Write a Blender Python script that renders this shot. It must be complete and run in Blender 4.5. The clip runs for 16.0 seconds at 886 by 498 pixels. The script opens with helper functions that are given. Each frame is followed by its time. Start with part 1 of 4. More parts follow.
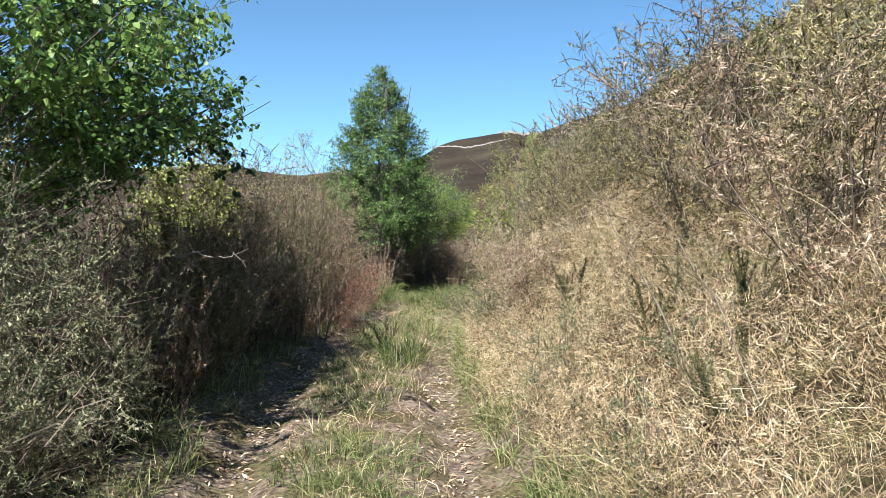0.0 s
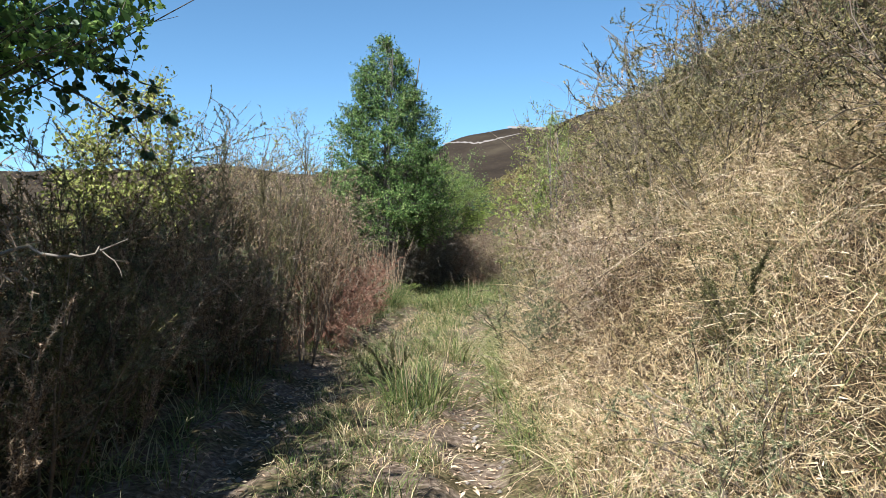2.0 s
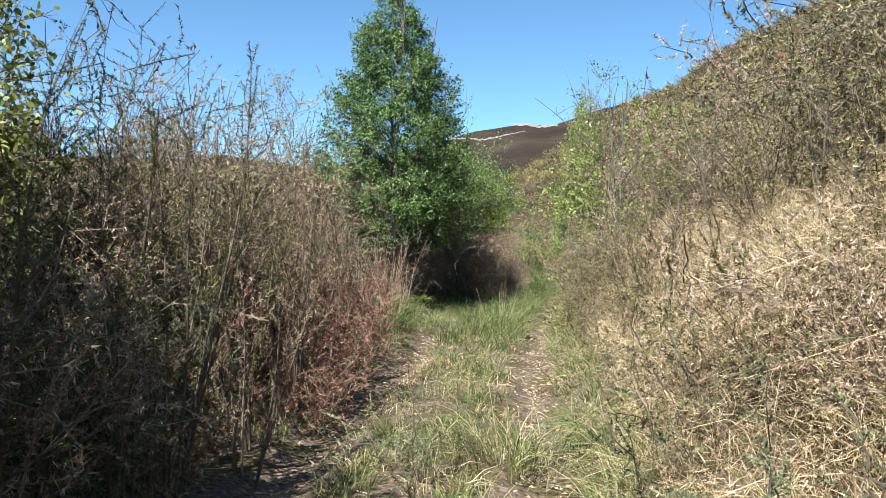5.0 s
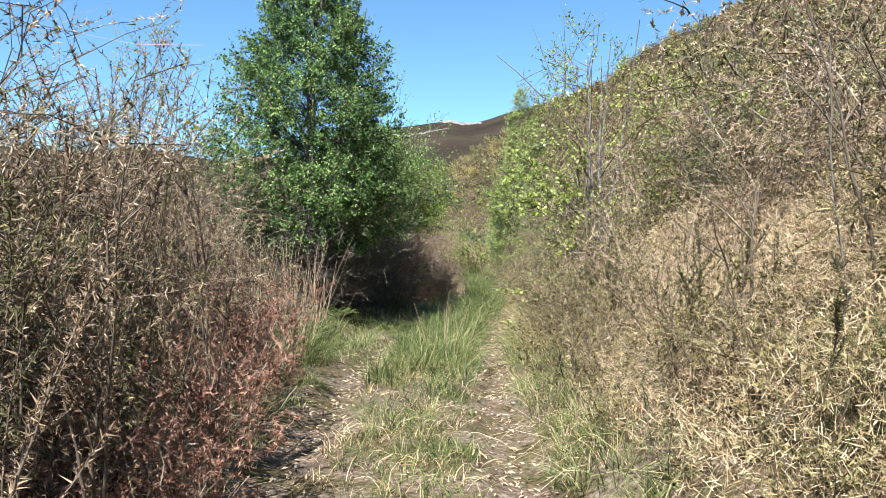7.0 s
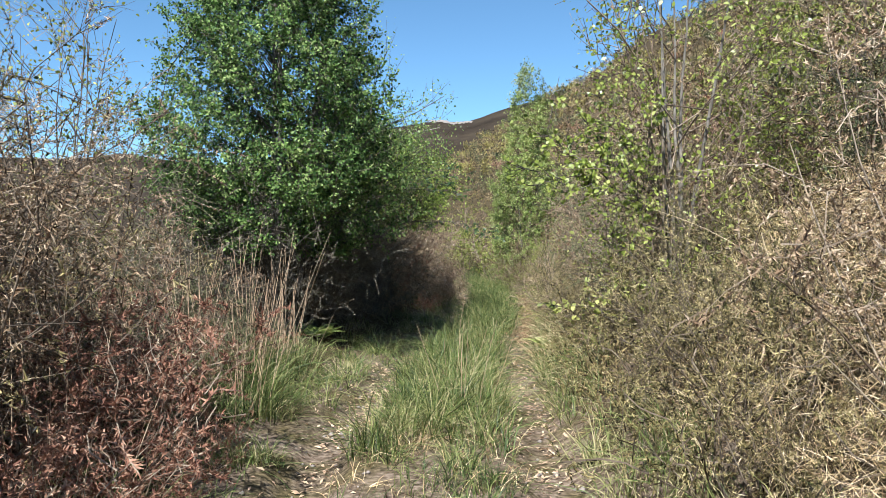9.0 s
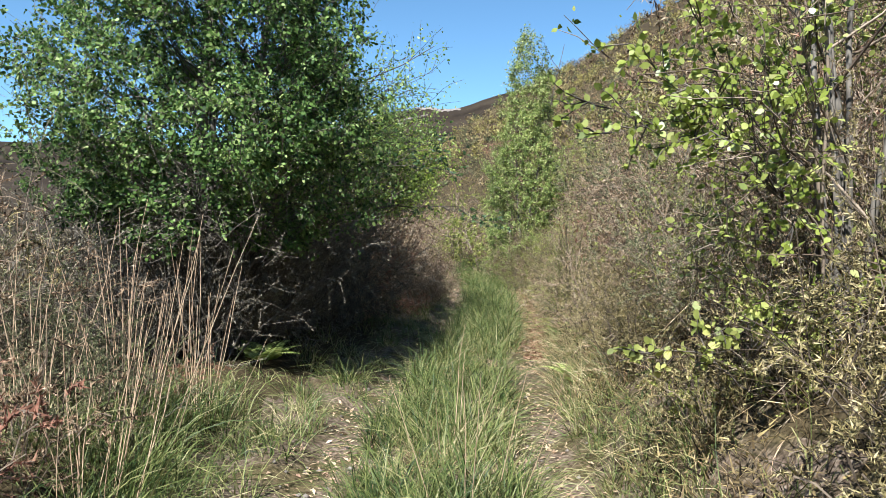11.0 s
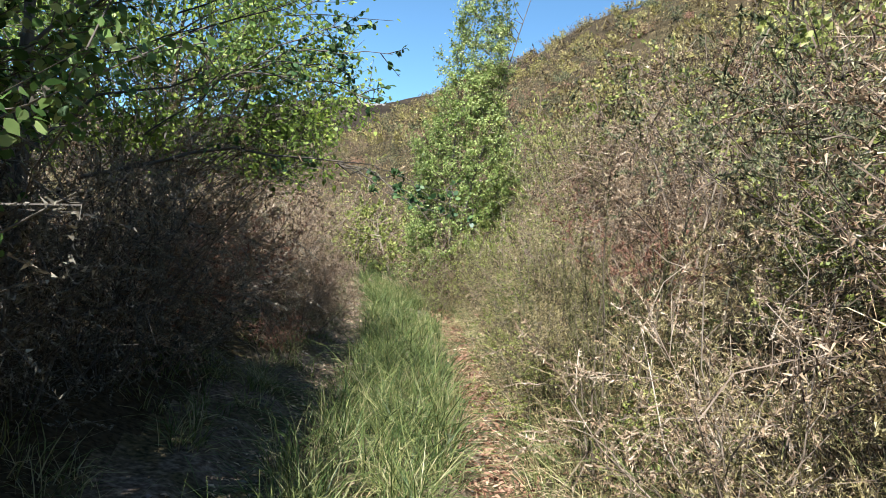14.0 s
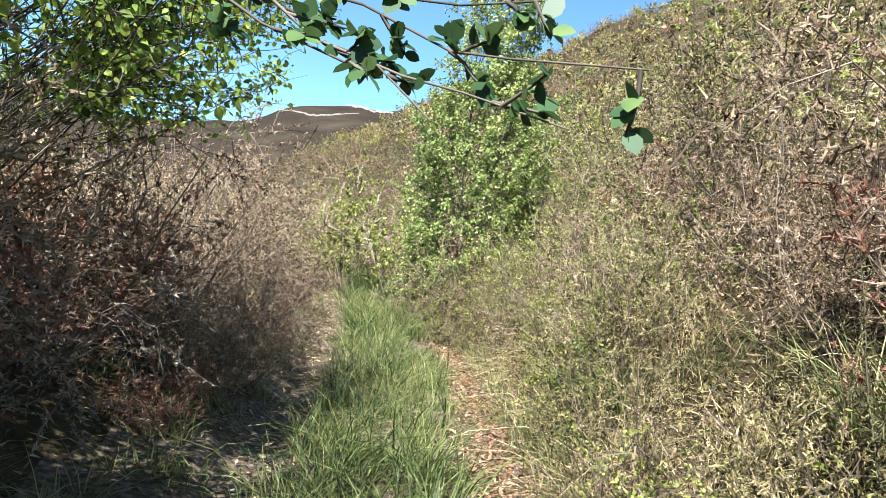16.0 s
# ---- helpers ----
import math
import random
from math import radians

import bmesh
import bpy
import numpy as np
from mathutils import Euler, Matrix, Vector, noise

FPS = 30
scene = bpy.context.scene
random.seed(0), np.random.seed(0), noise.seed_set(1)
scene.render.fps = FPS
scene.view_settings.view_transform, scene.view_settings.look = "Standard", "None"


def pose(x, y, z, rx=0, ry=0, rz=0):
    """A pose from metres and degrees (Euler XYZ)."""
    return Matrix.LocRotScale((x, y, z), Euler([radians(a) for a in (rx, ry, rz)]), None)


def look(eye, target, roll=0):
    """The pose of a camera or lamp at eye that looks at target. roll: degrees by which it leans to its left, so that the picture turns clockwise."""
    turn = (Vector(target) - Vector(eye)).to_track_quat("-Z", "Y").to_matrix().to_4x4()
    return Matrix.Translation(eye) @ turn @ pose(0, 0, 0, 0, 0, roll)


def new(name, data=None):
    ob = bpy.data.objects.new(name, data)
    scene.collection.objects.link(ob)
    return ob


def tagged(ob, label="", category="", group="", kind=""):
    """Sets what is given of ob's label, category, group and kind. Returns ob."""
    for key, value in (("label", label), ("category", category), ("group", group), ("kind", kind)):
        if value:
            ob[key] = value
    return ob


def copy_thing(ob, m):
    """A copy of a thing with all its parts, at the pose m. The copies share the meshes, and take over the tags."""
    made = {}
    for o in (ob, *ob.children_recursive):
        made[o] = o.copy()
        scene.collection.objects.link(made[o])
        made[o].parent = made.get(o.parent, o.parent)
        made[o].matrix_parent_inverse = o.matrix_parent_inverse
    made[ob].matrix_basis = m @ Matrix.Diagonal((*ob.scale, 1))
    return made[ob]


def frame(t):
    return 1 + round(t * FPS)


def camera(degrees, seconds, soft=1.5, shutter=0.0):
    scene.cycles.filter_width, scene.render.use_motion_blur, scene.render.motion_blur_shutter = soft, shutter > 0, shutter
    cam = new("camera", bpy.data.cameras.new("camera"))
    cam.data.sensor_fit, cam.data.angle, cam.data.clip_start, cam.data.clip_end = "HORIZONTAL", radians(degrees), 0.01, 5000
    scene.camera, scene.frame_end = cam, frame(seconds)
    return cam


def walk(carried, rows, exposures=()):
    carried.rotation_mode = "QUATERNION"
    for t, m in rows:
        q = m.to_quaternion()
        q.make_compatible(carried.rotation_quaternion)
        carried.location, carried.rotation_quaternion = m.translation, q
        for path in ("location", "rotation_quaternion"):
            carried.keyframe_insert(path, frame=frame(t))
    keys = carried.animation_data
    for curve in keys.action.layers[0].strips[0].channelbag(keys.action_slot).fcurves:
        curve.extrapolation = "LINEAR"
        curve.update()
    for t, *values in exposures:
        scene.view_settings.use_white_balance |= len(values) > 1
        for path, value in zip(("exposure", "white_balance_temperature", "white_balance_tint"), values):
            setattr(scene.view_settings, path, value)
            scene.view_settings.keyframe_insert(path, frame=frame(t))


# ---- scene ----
import functools

cam = camera(60.0, 16.0, soft=0.2)
EXPOSURE = 1.12
PATH = [
    (0, (-0.000, -0.000, 1.400), (-0.001, 2.000, 1.396), 0.8),
    (0.5, (-0.010, 0.672, 1.387), (0.042, 2.671, 1.397), -0.2),
    (1, (-0.035, 1.425, 1.369), (-0.089, 3.425, 1.378), -0.3),
    (1.5, (-0.095, 2.197, 1.346), (-0.121, 4.197, 1.345), -0.3),
    (2, (-0.150, 2.854, 1.340), (-0.180, 4.854, 1.328), -0.2),
    (2.5, (-0.207, 3.468, 1.342), (-0.274, 5.466, 1.309), -0.0),
    (3, (-0.224, 4.057, 1.346), (-0.330, 6.055, 1.341), -1.1),
    (3.5, (-0.348, 4.738, 1.360), (-0.412, 6.737, 1.334), 0.8),
    (6, (-0.630, 7.923, 1.525), (-0.629, 9.923, 1.521), 0.3),
    (6.5, (-0.675, 8.636, 1.534), (-0.622, 10.636, 1.548), -0.6),
    (7, (-0.674, 9.337, 1.540), (-0.506, 11.329, 1.515), 1.5),
    (7.5, (-0.643, 10.061, 1.539), (-0.549, 12.058, 1.519), 0.3),
    (8, (-0.626, 10.810, 1.531), (-0.525, 12.807, 1.479), 1.7),
    (8.5, (-0.624, 11.539, 1.517), (-0.446, 13.530, 1.470), 2.1),
    (9, (-0.610, 12.039, 1.489), (-0.425, 14.030, 1.465), 0.1),
    (11.5, (-0.287, 15.459, 1.506), (-0.041, 17.443, 1.449), 1.0),
    (12, (-0.169, 16.281, 1.491), (0.141, 18.257, 1.462), 2.4),
    (12.5, (-0.077, 17.145, 1.467), (0.263, 19.116, 1.435), 3.6),
    (13, (0.033, 18.086, 1.440), (0.395, 20.051, 1.362), 4.4),
    (13.5, (0.205, 18.970, 1.418), (0.652, 20.919, 1.377), 2.2),
    (14, (0.354, 19.923, 1.401), (0.803, 21.872, 1.360), 6.5),
    (14.5, (0.541, 20.816, 1.368), (1.024, 22.756, 1.341), 6.6),
    (15, (0.767, 21.692, 1.341), (1.296, 23.620, 1.344), 5.6),
    (15.5, (0.897, 22.632, 1.316), (1.395, 24.569, 1.289), 10.7),
    (16, (1.105, 23.433, 1.311), (1.539, 25.385, 1.295), 8.1),
]
walk(cam, [(t, look(eye, target, roll)) for t, eye, target, roll in PATH], exposures=[(t, EXPOSURE + e, 5720, 6) for t, e in ((0, 0.3), (0.6, 0.16), (2.0, 0.16), (4.2, 0.18), (5.8, 0.46), (7.0, 0.46), (7.5, 0.18), (11, 0.24), (14.2, 0.36), (15.2, 0.68), (16, 0.72))])

# ---- daylight: high sun from behind, on the valley side ----
SUN_FROM = Vector((-0.46, -0.85, 1.2)).normalized()
world = bpy.data.worlds.new("sky")
scene.world = world
world.use_nodes = True
wn = world.node_tree.nodes
sky = wn.new("ShaderNodeTexSky")
sky.sky_type, sky.sun_disc = "NISHITA", False
sky.sun_elevation = math.asin(SUN_FROM.z)
sky.sun_rotation = math.atan2(SUN_FROM.x, SUN_FROM.y)
sky.air_density, sky.dust_density, sky.ozone_density, sky.altitude = 0.75, 0.1, 1.6, 1000
wn["Background"].inputs["Strength"].default_value = 0.075
# clear summer air: the blue leans to cyan
tone = wn.new("ShaderNodeMix")
tone.data_type, tone.blend_type = "RGBA", "MULTIPLY"
tone.inputs["Factor"].default_value = 1.0
tone.inputs["B"].default_value = (0.89, 1.03, 0.97, 1)
world.node_tree.links.new(sky.outputs[0], tone.inputs["A"])
world.node_tree.links.new(tone.outputs["Result"], wn["Background"].inputs["Color"])
sun = new("sun", bpy.data.lights.new("sun", "SUN"))
sun.data.energy, sun.data.angle, sun.data.color = 5.0, radians(0.53), (1.0, 0.95, 0.86)
sun.matrix_world = look(SUN_FROM * 100, (0, 0, 0))


# ---- materials ----
def shade(name, rough=0.8):
    m = bpy.data.materials.new(name)
    m.use_nodes = True
    nt = m.node_tree
    b = nt.nodes["Principled BSDF"]
    b.inputs["Roughness"].default_value = rough
    return m, nt, b


def ramp(nt, stops, source):
    r = nt.nodes.new("ShaderNodeValToRGB")
    el = r.color_ramp.elements
    while len(el) < len(stops):
        el.new(0.5)
    for e, (p, c) in zip(el, stops):
        e.position, e.color = p, (*c, 1)
    nt.links.new(source, r.inputs[0])
    return r.outputs[0]


def blade_mat(name, stops, rough=0.6, through_light=0.3, spec=0.15, patch=0.6, sprig=0.9):
    """Thin living or dry stuff: colour varies from piece to piece, from sprig to sprig and in patches a metre wide, light comes through."""
    m, nt, b = shade(name, rough)
    geo, obi = nt.nodes.new("ShaderNodeNewGeometry"), nt.nodes.new("ShaderNodeObjectInfo")

    def times_add(a, factor, c):
        n = nt.nodes.new("ShaderNodeMath")
        n.operation = "MULTIPLY_ADD"
        nt.links.new(a, n.inputs[0])
        n.inputs[1].default_value = factor
        if isinstance(c, float):
            n.inputs[2].default_value = c
        else:
            nt.links.new(c, n.inputs[2])
        return n.outputs[0]

    def noise_at(scale, detail):
        tex = nt.nodes.new("ShaderNodeTexNoise")
        tex.inputs["Scale"].default_value, tex.inputs["Detail"].default_value = scale, detail
        nt.links.new(geo.outputs["Position"], tex.inputs["Vector"])
        return tex.outputs["Fac"]

    total = 0.7 + patch + sprig + 0.25
    v = times_add(geo.outputs["Random Per Island"], 0.7, 0.0)
    v = times_add(noise_at(0.9, 3), patch, v)
    v = times_add(noise_at(11, 2), sprig, v)
    v = times_add(obi.outputs["Random"], 0.25, v)
    mul_out = times_add(v, 1.75 / total, 0.5 - 0.5 * 1.75)
    col = ramp(nt, stops, mul_out)
    nt.links.new(col, b.inputs["Base Color"])
    b.inputs["Specular IOR Level"].default_value = spec
    if through_light:
        tr = nt.nodes.new("ShaderNodeBsdfTranslucent")
        mix = nt.nodes.new("ShaderNodeMixShader")
        mix.inputs[0].default_value = through_light
        nt.links.new(col, tr.inputs["Color"])
        nt.links.new(b.outputs[0], mix.inputs[1])
        nt.links.new(tr.outputs[0], mix.inputs[2])
        nt.links.new(mix.outputs[0], nt.nodes["Material Output"].inputs[0])
    return m


M_BIRCH = blade_mat("birch_leaf", [(0.2, (0.012, 0.028, 0.008)), (0.4, (0.048, 0.092, 0.023)), (0.62, (0.145, 0.235, 0.055)), (0.9, (0.42, 0.48, 0.18))], 0.5, 0.36, 0.22)
M_BROAD = blade_mat("broadleaf_leaf", [(0.2, (0.06, 0.11, 0.03)), (0.5, (0.21, 0.33, 0.085)), (0.82, (0.5, 0.6, 0.2))], 0.4, 0.55, 0.4)
M_LIME = blade_mat("young_leaf", [(0.22, (0.05, 0.062, 0.014)), (0.5, (0.27, 0.295, 0.068)), (0.82, (0.54, 0.52, 0.17))], 0.5, 0.42, 0.3)
M_GOLD = blade_mat("golden_shrub_leaf", [(0.24, (0.045, 0.036, 0.012)), (0.45, (0.2, 0.165, 0.05)), (0.65, (0.38, 0.32, 0.1)), (0.85, (0.56, 0.5, 0.2))], 0.55, 0.25, 0.15, 0.9)
M_OAK = blade_mat("thicket_leaf", [(0.16, (0.06, 0.1, 0.018)), (0.5, (0.26, 0.35, 0.065)), (0.8, (0.62, 0.66, 0.15))], 0.45, 0.55, 0.3)
M_BOUGH = blade_mat("oak_leaf", [(0.1, (0.03, 0.062, 0.024)), (0.6, (0.065, 0.12, 0.04)), (0.85, (0.2, 0.27, 0.085))], 0.42, 0.3, 0.4)
M_GORSE = blade_mat("gorse_spine", [(0.2, (0.02, 0.026, 0.014)), (0.42, (0.1, 0.115, 0.055)), (0.64, (0.24, 0.225, 0.115)), (0.88, (0.42, 0.36, 0.23))], 0.6, 0.1)
M_SPINE = blade_mat("dark_gorse_spine", [(0.2, (0.024, 0.023, 0.01)), (0.5, (0.082, 0.078, 0.03)), (0.85, (0.23, 0.2, 0.085))], 0.75, 0.08, 0.1)
M_DULL = blade_mat("dull_leaf", [(0.25, (0.014, 0.012, 0.005)), (0.4, (0.13, 0.11, 0.045)), (0.6, (0.33, 0.262, 0.115)), (0.85, (0.55, 0.45, 0.26))], 0.55, 0.15)
M_YOUNG = blade_mat("young_birch_leaf", [(0.16, (0.06, 0.09, 0.022)), (0.5, (0.26, 0.33, 0.08)), (0.82, (0.62, 0.63, 0.25))], 0.45, 0.45, 0.35)
M_FRESH = blade_mat("fresh_birch_leaf", [(0.12, (0.1, 0.14, 0.025)), (0.5, (0.33, 0.38, 0.065)), (0.85, (0.62, 0.6, 0.24))], 0.36, 0.5, 0.5)
M_BROWNLEAF = blade_mat("withered_leaf", [(0.27, (0.026, 0.016, 0.011)), (0.4, (0.22, 0.14, 0.085)), (0.6, (0.38, 0.265, 0.165)), (0.85, (0.6, 0.48, 0.35))], 0.65, 0.15)
M_REDLEAF = blade_mat("red_withered_leaf", [(0.22, (0.075, 0.026, 0.018)), (0.5, (0.3, 0.145, 0.095)), (0.85, (0.5, 0.31, 0.21))], 0.65, 0.15)
M_STRAW = blade_mat("dry_grass", [(0.28, (0.038, 0.022, 0.012)), (0.38, (0.27, 0.175, 0.1)), (0.54, (0.65, 0.475, 0.255)), (0.66, (0.85, 0.69, 0.48)), (0.74, (0.42, 0.27, 0.18)), (0.8, (0.25, 0.23, 0.08))], 0.5, 0.2, 0.15, 1.0)
M_GREEN = blade_mat("green_grass", [(0.22, (0.026, 0.044, 0.013)), (0.4, (0.1, 0.135, 0.038)), (0.6, (0.24, 0.245, 0.085)), (0.8, (0.5, 0.41, 0.24))], 0.45, 0.3, 0.2, 0.9)
M_RUSH = blade_mat("rush_stalk", [(0.1, (0.29, 0.175, 0.12)), (0.5, (0.49, 0.34, 0.225)), (0.9, (0.66, 0.52, 0.35))], 0.55, 0.1)
M_HEATH = blade_mat("heather", [(0.31, (0.015, 0.011, 0.007)), (0.42, (0.12, 0.083, 0.042)), (0.6, (0.3, 0.22, 0.105)), (0.76, (0.5, 0.41, 0.18))], 0.65, 0.15, 0.12, 1.2)
M_DARKLEAF = blade_mat("blackthorn_leaf", [(0.2, (0.035, 0.03, 0.022)), (0.5, (0.19, 0.16, 0.115)), (0.88, (0.44, 0.38, 0.29))], 0.55, 0.12, 0.2)
M_TWIG = blade_mat("dead_twig", [(0.15, (0.06, 0.043, 0.031)), (0.5, (0.165, 0.118, 0.085)), (0.85, (0.39, 0.31, 0.235))], 0.75, 0.0)
M_STEM = blade_mat("brown_stem", [(0.1, (0.05, 0.038, 0.028)), (0.6, (0.14, 0.106, 0.078)), (0.95, (0.31, 0.24, 0.175))], 0.75, 0.0)
M_DARKTWIG = blade_mat("dark_twig", [(0.15, (0.035, 0.03, 0.026)), (0.5, (0.11, 0.09, 0.072)), (0.85, (0.2, 0.165, 0.135))], 0.75, 0.0)
M_PALETWIG = blade_mat("bleached_twig", [(0.1, (0.1, 0.08, 0.062)), (0.6, (0.18, 0.15, 0.12)), (0.95, (0.3, 0.26, 0.21))], 0.7, 0.0)


def bark_mat(name, dark, light):
    m, nt, b = shade(name, 0.85)
    co = nt.nodes.new("ShaderNodeTexCoord")
    mp = nt.nodes.new("ShaderNodeMapping")
    mp.inputs["Scale"].default_value = (9, 9, 2.5)
    nt.links.new(co.outputs["Object"], mp.inputs[0])
    tex = nt.nodes.new("ShaderNodeTexNoise")
    tex.inputs["Scale"].default_value, tex.inputs["Detail"].default_value = 3, 8
    nt.links.new(mp.outputs[0], tex.inputs["Vector"])
    nt.links.new(ramp(nt, [(0.35, dark), (0.65, light)], tex.outputs["Fac"]), b.inputs["Base Color"])
    bump = nt.nodes.new("ShaderNodeBump")
    bump.inputs["Strength"].default_value, bump.inputs["Distance"].default_value = 0.6, 0.01
    nt.links.new(tex.outputs["Fac"], bump.inputs["Height"])
    nt.links.new(bump.outputs[0], b.inputs["Normal"])
    return m


M_BARK = bark_mat("grey_brown_bark", (0.06, 0.05, 0.04), (0.2, 0.17, 0.14))


def ground_mat(name, heath):
    """Trodden soil and litter beside the track, dark moor with scree on the far hill."""
    m, nt, b = shade(name, 0.95)
    L = nt.links.new
    geo = nt.nodes.new("ShaderNodeNewGeometry")

    def noise_at(scale, detail):
        t = nt.nodes.new("ShaderNodeTexNoise")
        t.inputs["Scale"].default_value, t.inputs["Detail"].default_value = scale, detail
        L(geo.outputs["Position"], t.inputs["Vector"])
        return t.outputs["Fac"]

    def mix(fac, a, c):
        x = nt.nodes.new("ShaderNodeMix")
        x.data_type = "RGBA"
        L(fac, x.inputs["Factor"]), L(a, x.inputs["A"]), L(c, x.inputs["B"])
        return x.outputs["Result"]

    b.inputs["Specular IOR Level"].default_value = 0.05
    fine, mid, wide, far = noise_at(26, 6), noise_at(2.2, 5), noise_at(0.35, 4), noise_at(0.03, 6)
    soil = ramp(nt, [(0.3, (0.06, 0.042, 0.03)), (0.5, (0.14, 0.1, 0.072)), (0.7, (0.28, 0.215, 0.165))], fine)
    litter = ramp(nt, [(0.35, (0.04, 0.034, 0.016)), (0.65, (0.14, 0.105, 0.055))], fine)
    near = mix(ramp(nt, [(0.42, (0, 0, 0)), (0.6, (1, 1, 1))], mid), soil, litter)
    if heath:
        near = mix(ramp(nt, [(0.4, (0, 0, 0)), (0.6, (1, 1, 1))], wide), ramp(nt, [(0.3, (0.022, 0.016, 0.009)), (0.7, (0.09, 0.065, 0.037))], fine), ramp(nt, [(0.3, (0.024, 0.019, 0.01)), (0.7, (0.1, 0.075, 0.04))], mid))
    moor = ramp(nt, [(0.3, (0.02, 0.0145, 0.0105)), (0.5, (0.033, 0.024, 0.017)), (0.72, (0.058, 0.044, 0.029))], far)
    moor2 = mix(ramp(nt, [(0.5, (0, 0, 0)), (0.8, (0.25, 0.25, 0.25))], wide), moor, litter)
    dist = nt.nodes.new("ShaderNodeVectorMath")
    dist.operation = "LENGTH"
    L(geo.outputs["Position"], dist.inputs[0])
    mr = nt.nodes.new("ShaderNodeMapRange")
    mr.inputs["From Min"].default_value, mr.inputs["From Max"].default_value = 55, 110
    L(dist.outputs["Value"], mr.inputs["Value"])
    L(mix(mr.outputs[0], near, moor2), b.inputs["Base Color"])
    bump = nt.nodes.new("ShaderNodeBump")
    bump.inputs["Strength"].default_value, bump.inputs["Distance"].default_value = 0.8, 0.03
    L(fine, bump.inputs["Height"])
    L(bump.outputs[0], b.inputs["Normal"])
    return m


M_GROUND, M_HILL = ground_mat("track_soil", False), ground_mat("hill_ground", True)


def scree_mat():
    m, nt, b = shade("pale_scree", 0.95)
    geo = nt.nodes.new("ShaderNodeNewGeometry")
    t = nt.nodes.new("ShaderNodeTexNoise")
    t.inputs["Scale"].default_value, t.inputs["Detail"].default_value = 0.4, 6
    nt.links.new(geo.outputs["Position"], t.inputs["Vector"])
    nt.links.new(ramp(nt, [(0.3, (0.13, 0.107, 0.092)), (0.6, (0.25, 0.207, 0.182))], t.outputs["Fac"]), b.inputs["Base Color"])
    return m


M_SCREE = scree_mat()

# ---- lie of the land ----
TRACK_Y = [-40, 0, 3, 5, 8, 11.5, 15.5, 19.5, 22, 26, 30.6, 34.5, 39, 46, 60, 90]
TRACK_X = [0.6, -0.1, -0.35, -0.55, -0.82, -0.76, -0.38, 0.1, 0.55, 1.5, 2.42, 2.85, 3.1, 2.2, -1, -6]
TRACK_Z = [0.1, 0.0, -0.06, -0.03, 0.1, 0.09, 0.1, 0.04, -0.04, -0.06, -0.02, 0.05, 0.25, 0.6, 1.2, 2]


def smooth(a, b, v):
    q = np.clip((v - a) / (b - a), 0, 1)
    return q * q * (3 - 2 * q)


_yy = np.linspace(-45, 95, 1401)
_k = np.exp(-0.5 * (np.arange(-30, 31) / 11.0) ** 2)
_k /= _k.sum()
_cx = np.convolve(np.pad(np.interp(_yy, TRACK_Y, TRACK_X), 30, "edge"), _k, "valid")
_cz = np.convolve(np.pad(np.interp(_yy, TRACK_Y, TRACK_Z), 30, "edge"), _k, "valid")


def track_x(y):
    return np.interp(y, _yy, _cx)


def lumps(x, y, size, seed):
    """Smooth unevenness from crossed waves."""
    r = np.random.RandomState(seed)
    out = 0
    for n in range(6):
        a, f, p = r.uniform(0, 6.28), r.uniform(0.6, 1.7) / size, r.uniform(0, 6.28)
        out = out + np.sin((x * np.cos(a) + y * np.sin(a)) * f * 6.28 + p)
    return out / 6


def land(x, y):
    x, y = np.asarray(x, float), np.asarray(y, float)
    s = x - track_x(y)
    z = np.interp(y, _yy, _cz)
    # ruts and hump
    z = z - 0.10 * np.exp(-(((np.abs(s) - 0.76) / 0.21) ** 4)) + 0.03 * np.exp(-((s / 0.4) ** 2))
    z = z + 0.025 * lumps(x, y, 0.9, 3) + 0.05 * lumps(x, y, 3.5, 4) * smooth(1, 2.5, np.abs(s))
    # bank and hillside
    r = np.maximum(s - 1.05, 0)
    bank = np.where(r < 1.2, 1.05 * r, 1.26 + 0.62 * (r - 1.2))
    bank = np.where(r > 45, 1.26 + 0.62 * 43.8 + 0.15 * (r - 45), bank)
    fade = 1 - smooth(75, 150, y) * 0.9
    z = z + bank * fade * (1 + 0.10 * lumps(x, y, 9, 5))
    # valley side
    l = np.maximum(-s - 1.3, 0)
    z = z + 0.25 * smooth(0, 0.8, l) - 0.10 * np.maximum(l - 9, 0) * (1 - smooth(60, 130, l)) - 5 * smooth(60, 130, l)
    # far hill
    R, az = np.hypot(x, y), np.arctan2(x, np.maximum(y, 1e-3))
    az = np.where(y <= 0, np.where(x > 0, 1.5, -1.5), az)
    crest = np.interp(az, [-1.5, -0.5, -0.28, -0.15, -0.06, -0.01, 0.06, 0.16, 0.23, 0.28, 0.35, 0.41, 0.6, 1.5],
                      [0.05, 0.09, 0.10, 0.098, 0.115, 0.14, 0.154, 0.172, 0.186, 0.2, 0.235, 0.28, 0.32, 0.2])
    crest = crest + 0.0025 * np.sin(az * 37) + 0.0018 * np.sin(az * 81 + 1)
    el = crest * (smooth(90, 520, R) * 0.55 + 0.45 * np.clip((R - 90) / 430, 0, 1))
    el = np.where(R > 520, crest * (520 / np.maximum(R, 1)) ** 1.6, el)
    far = el * R + 1.2 * lumps(x, y, 60, 6) * smooth(100, 200, R) + 2.0 * lumps(x, y, 160, 8) * smooth(150, 300, R)
    return z * (1 - smooth(120, 300, R)) + far


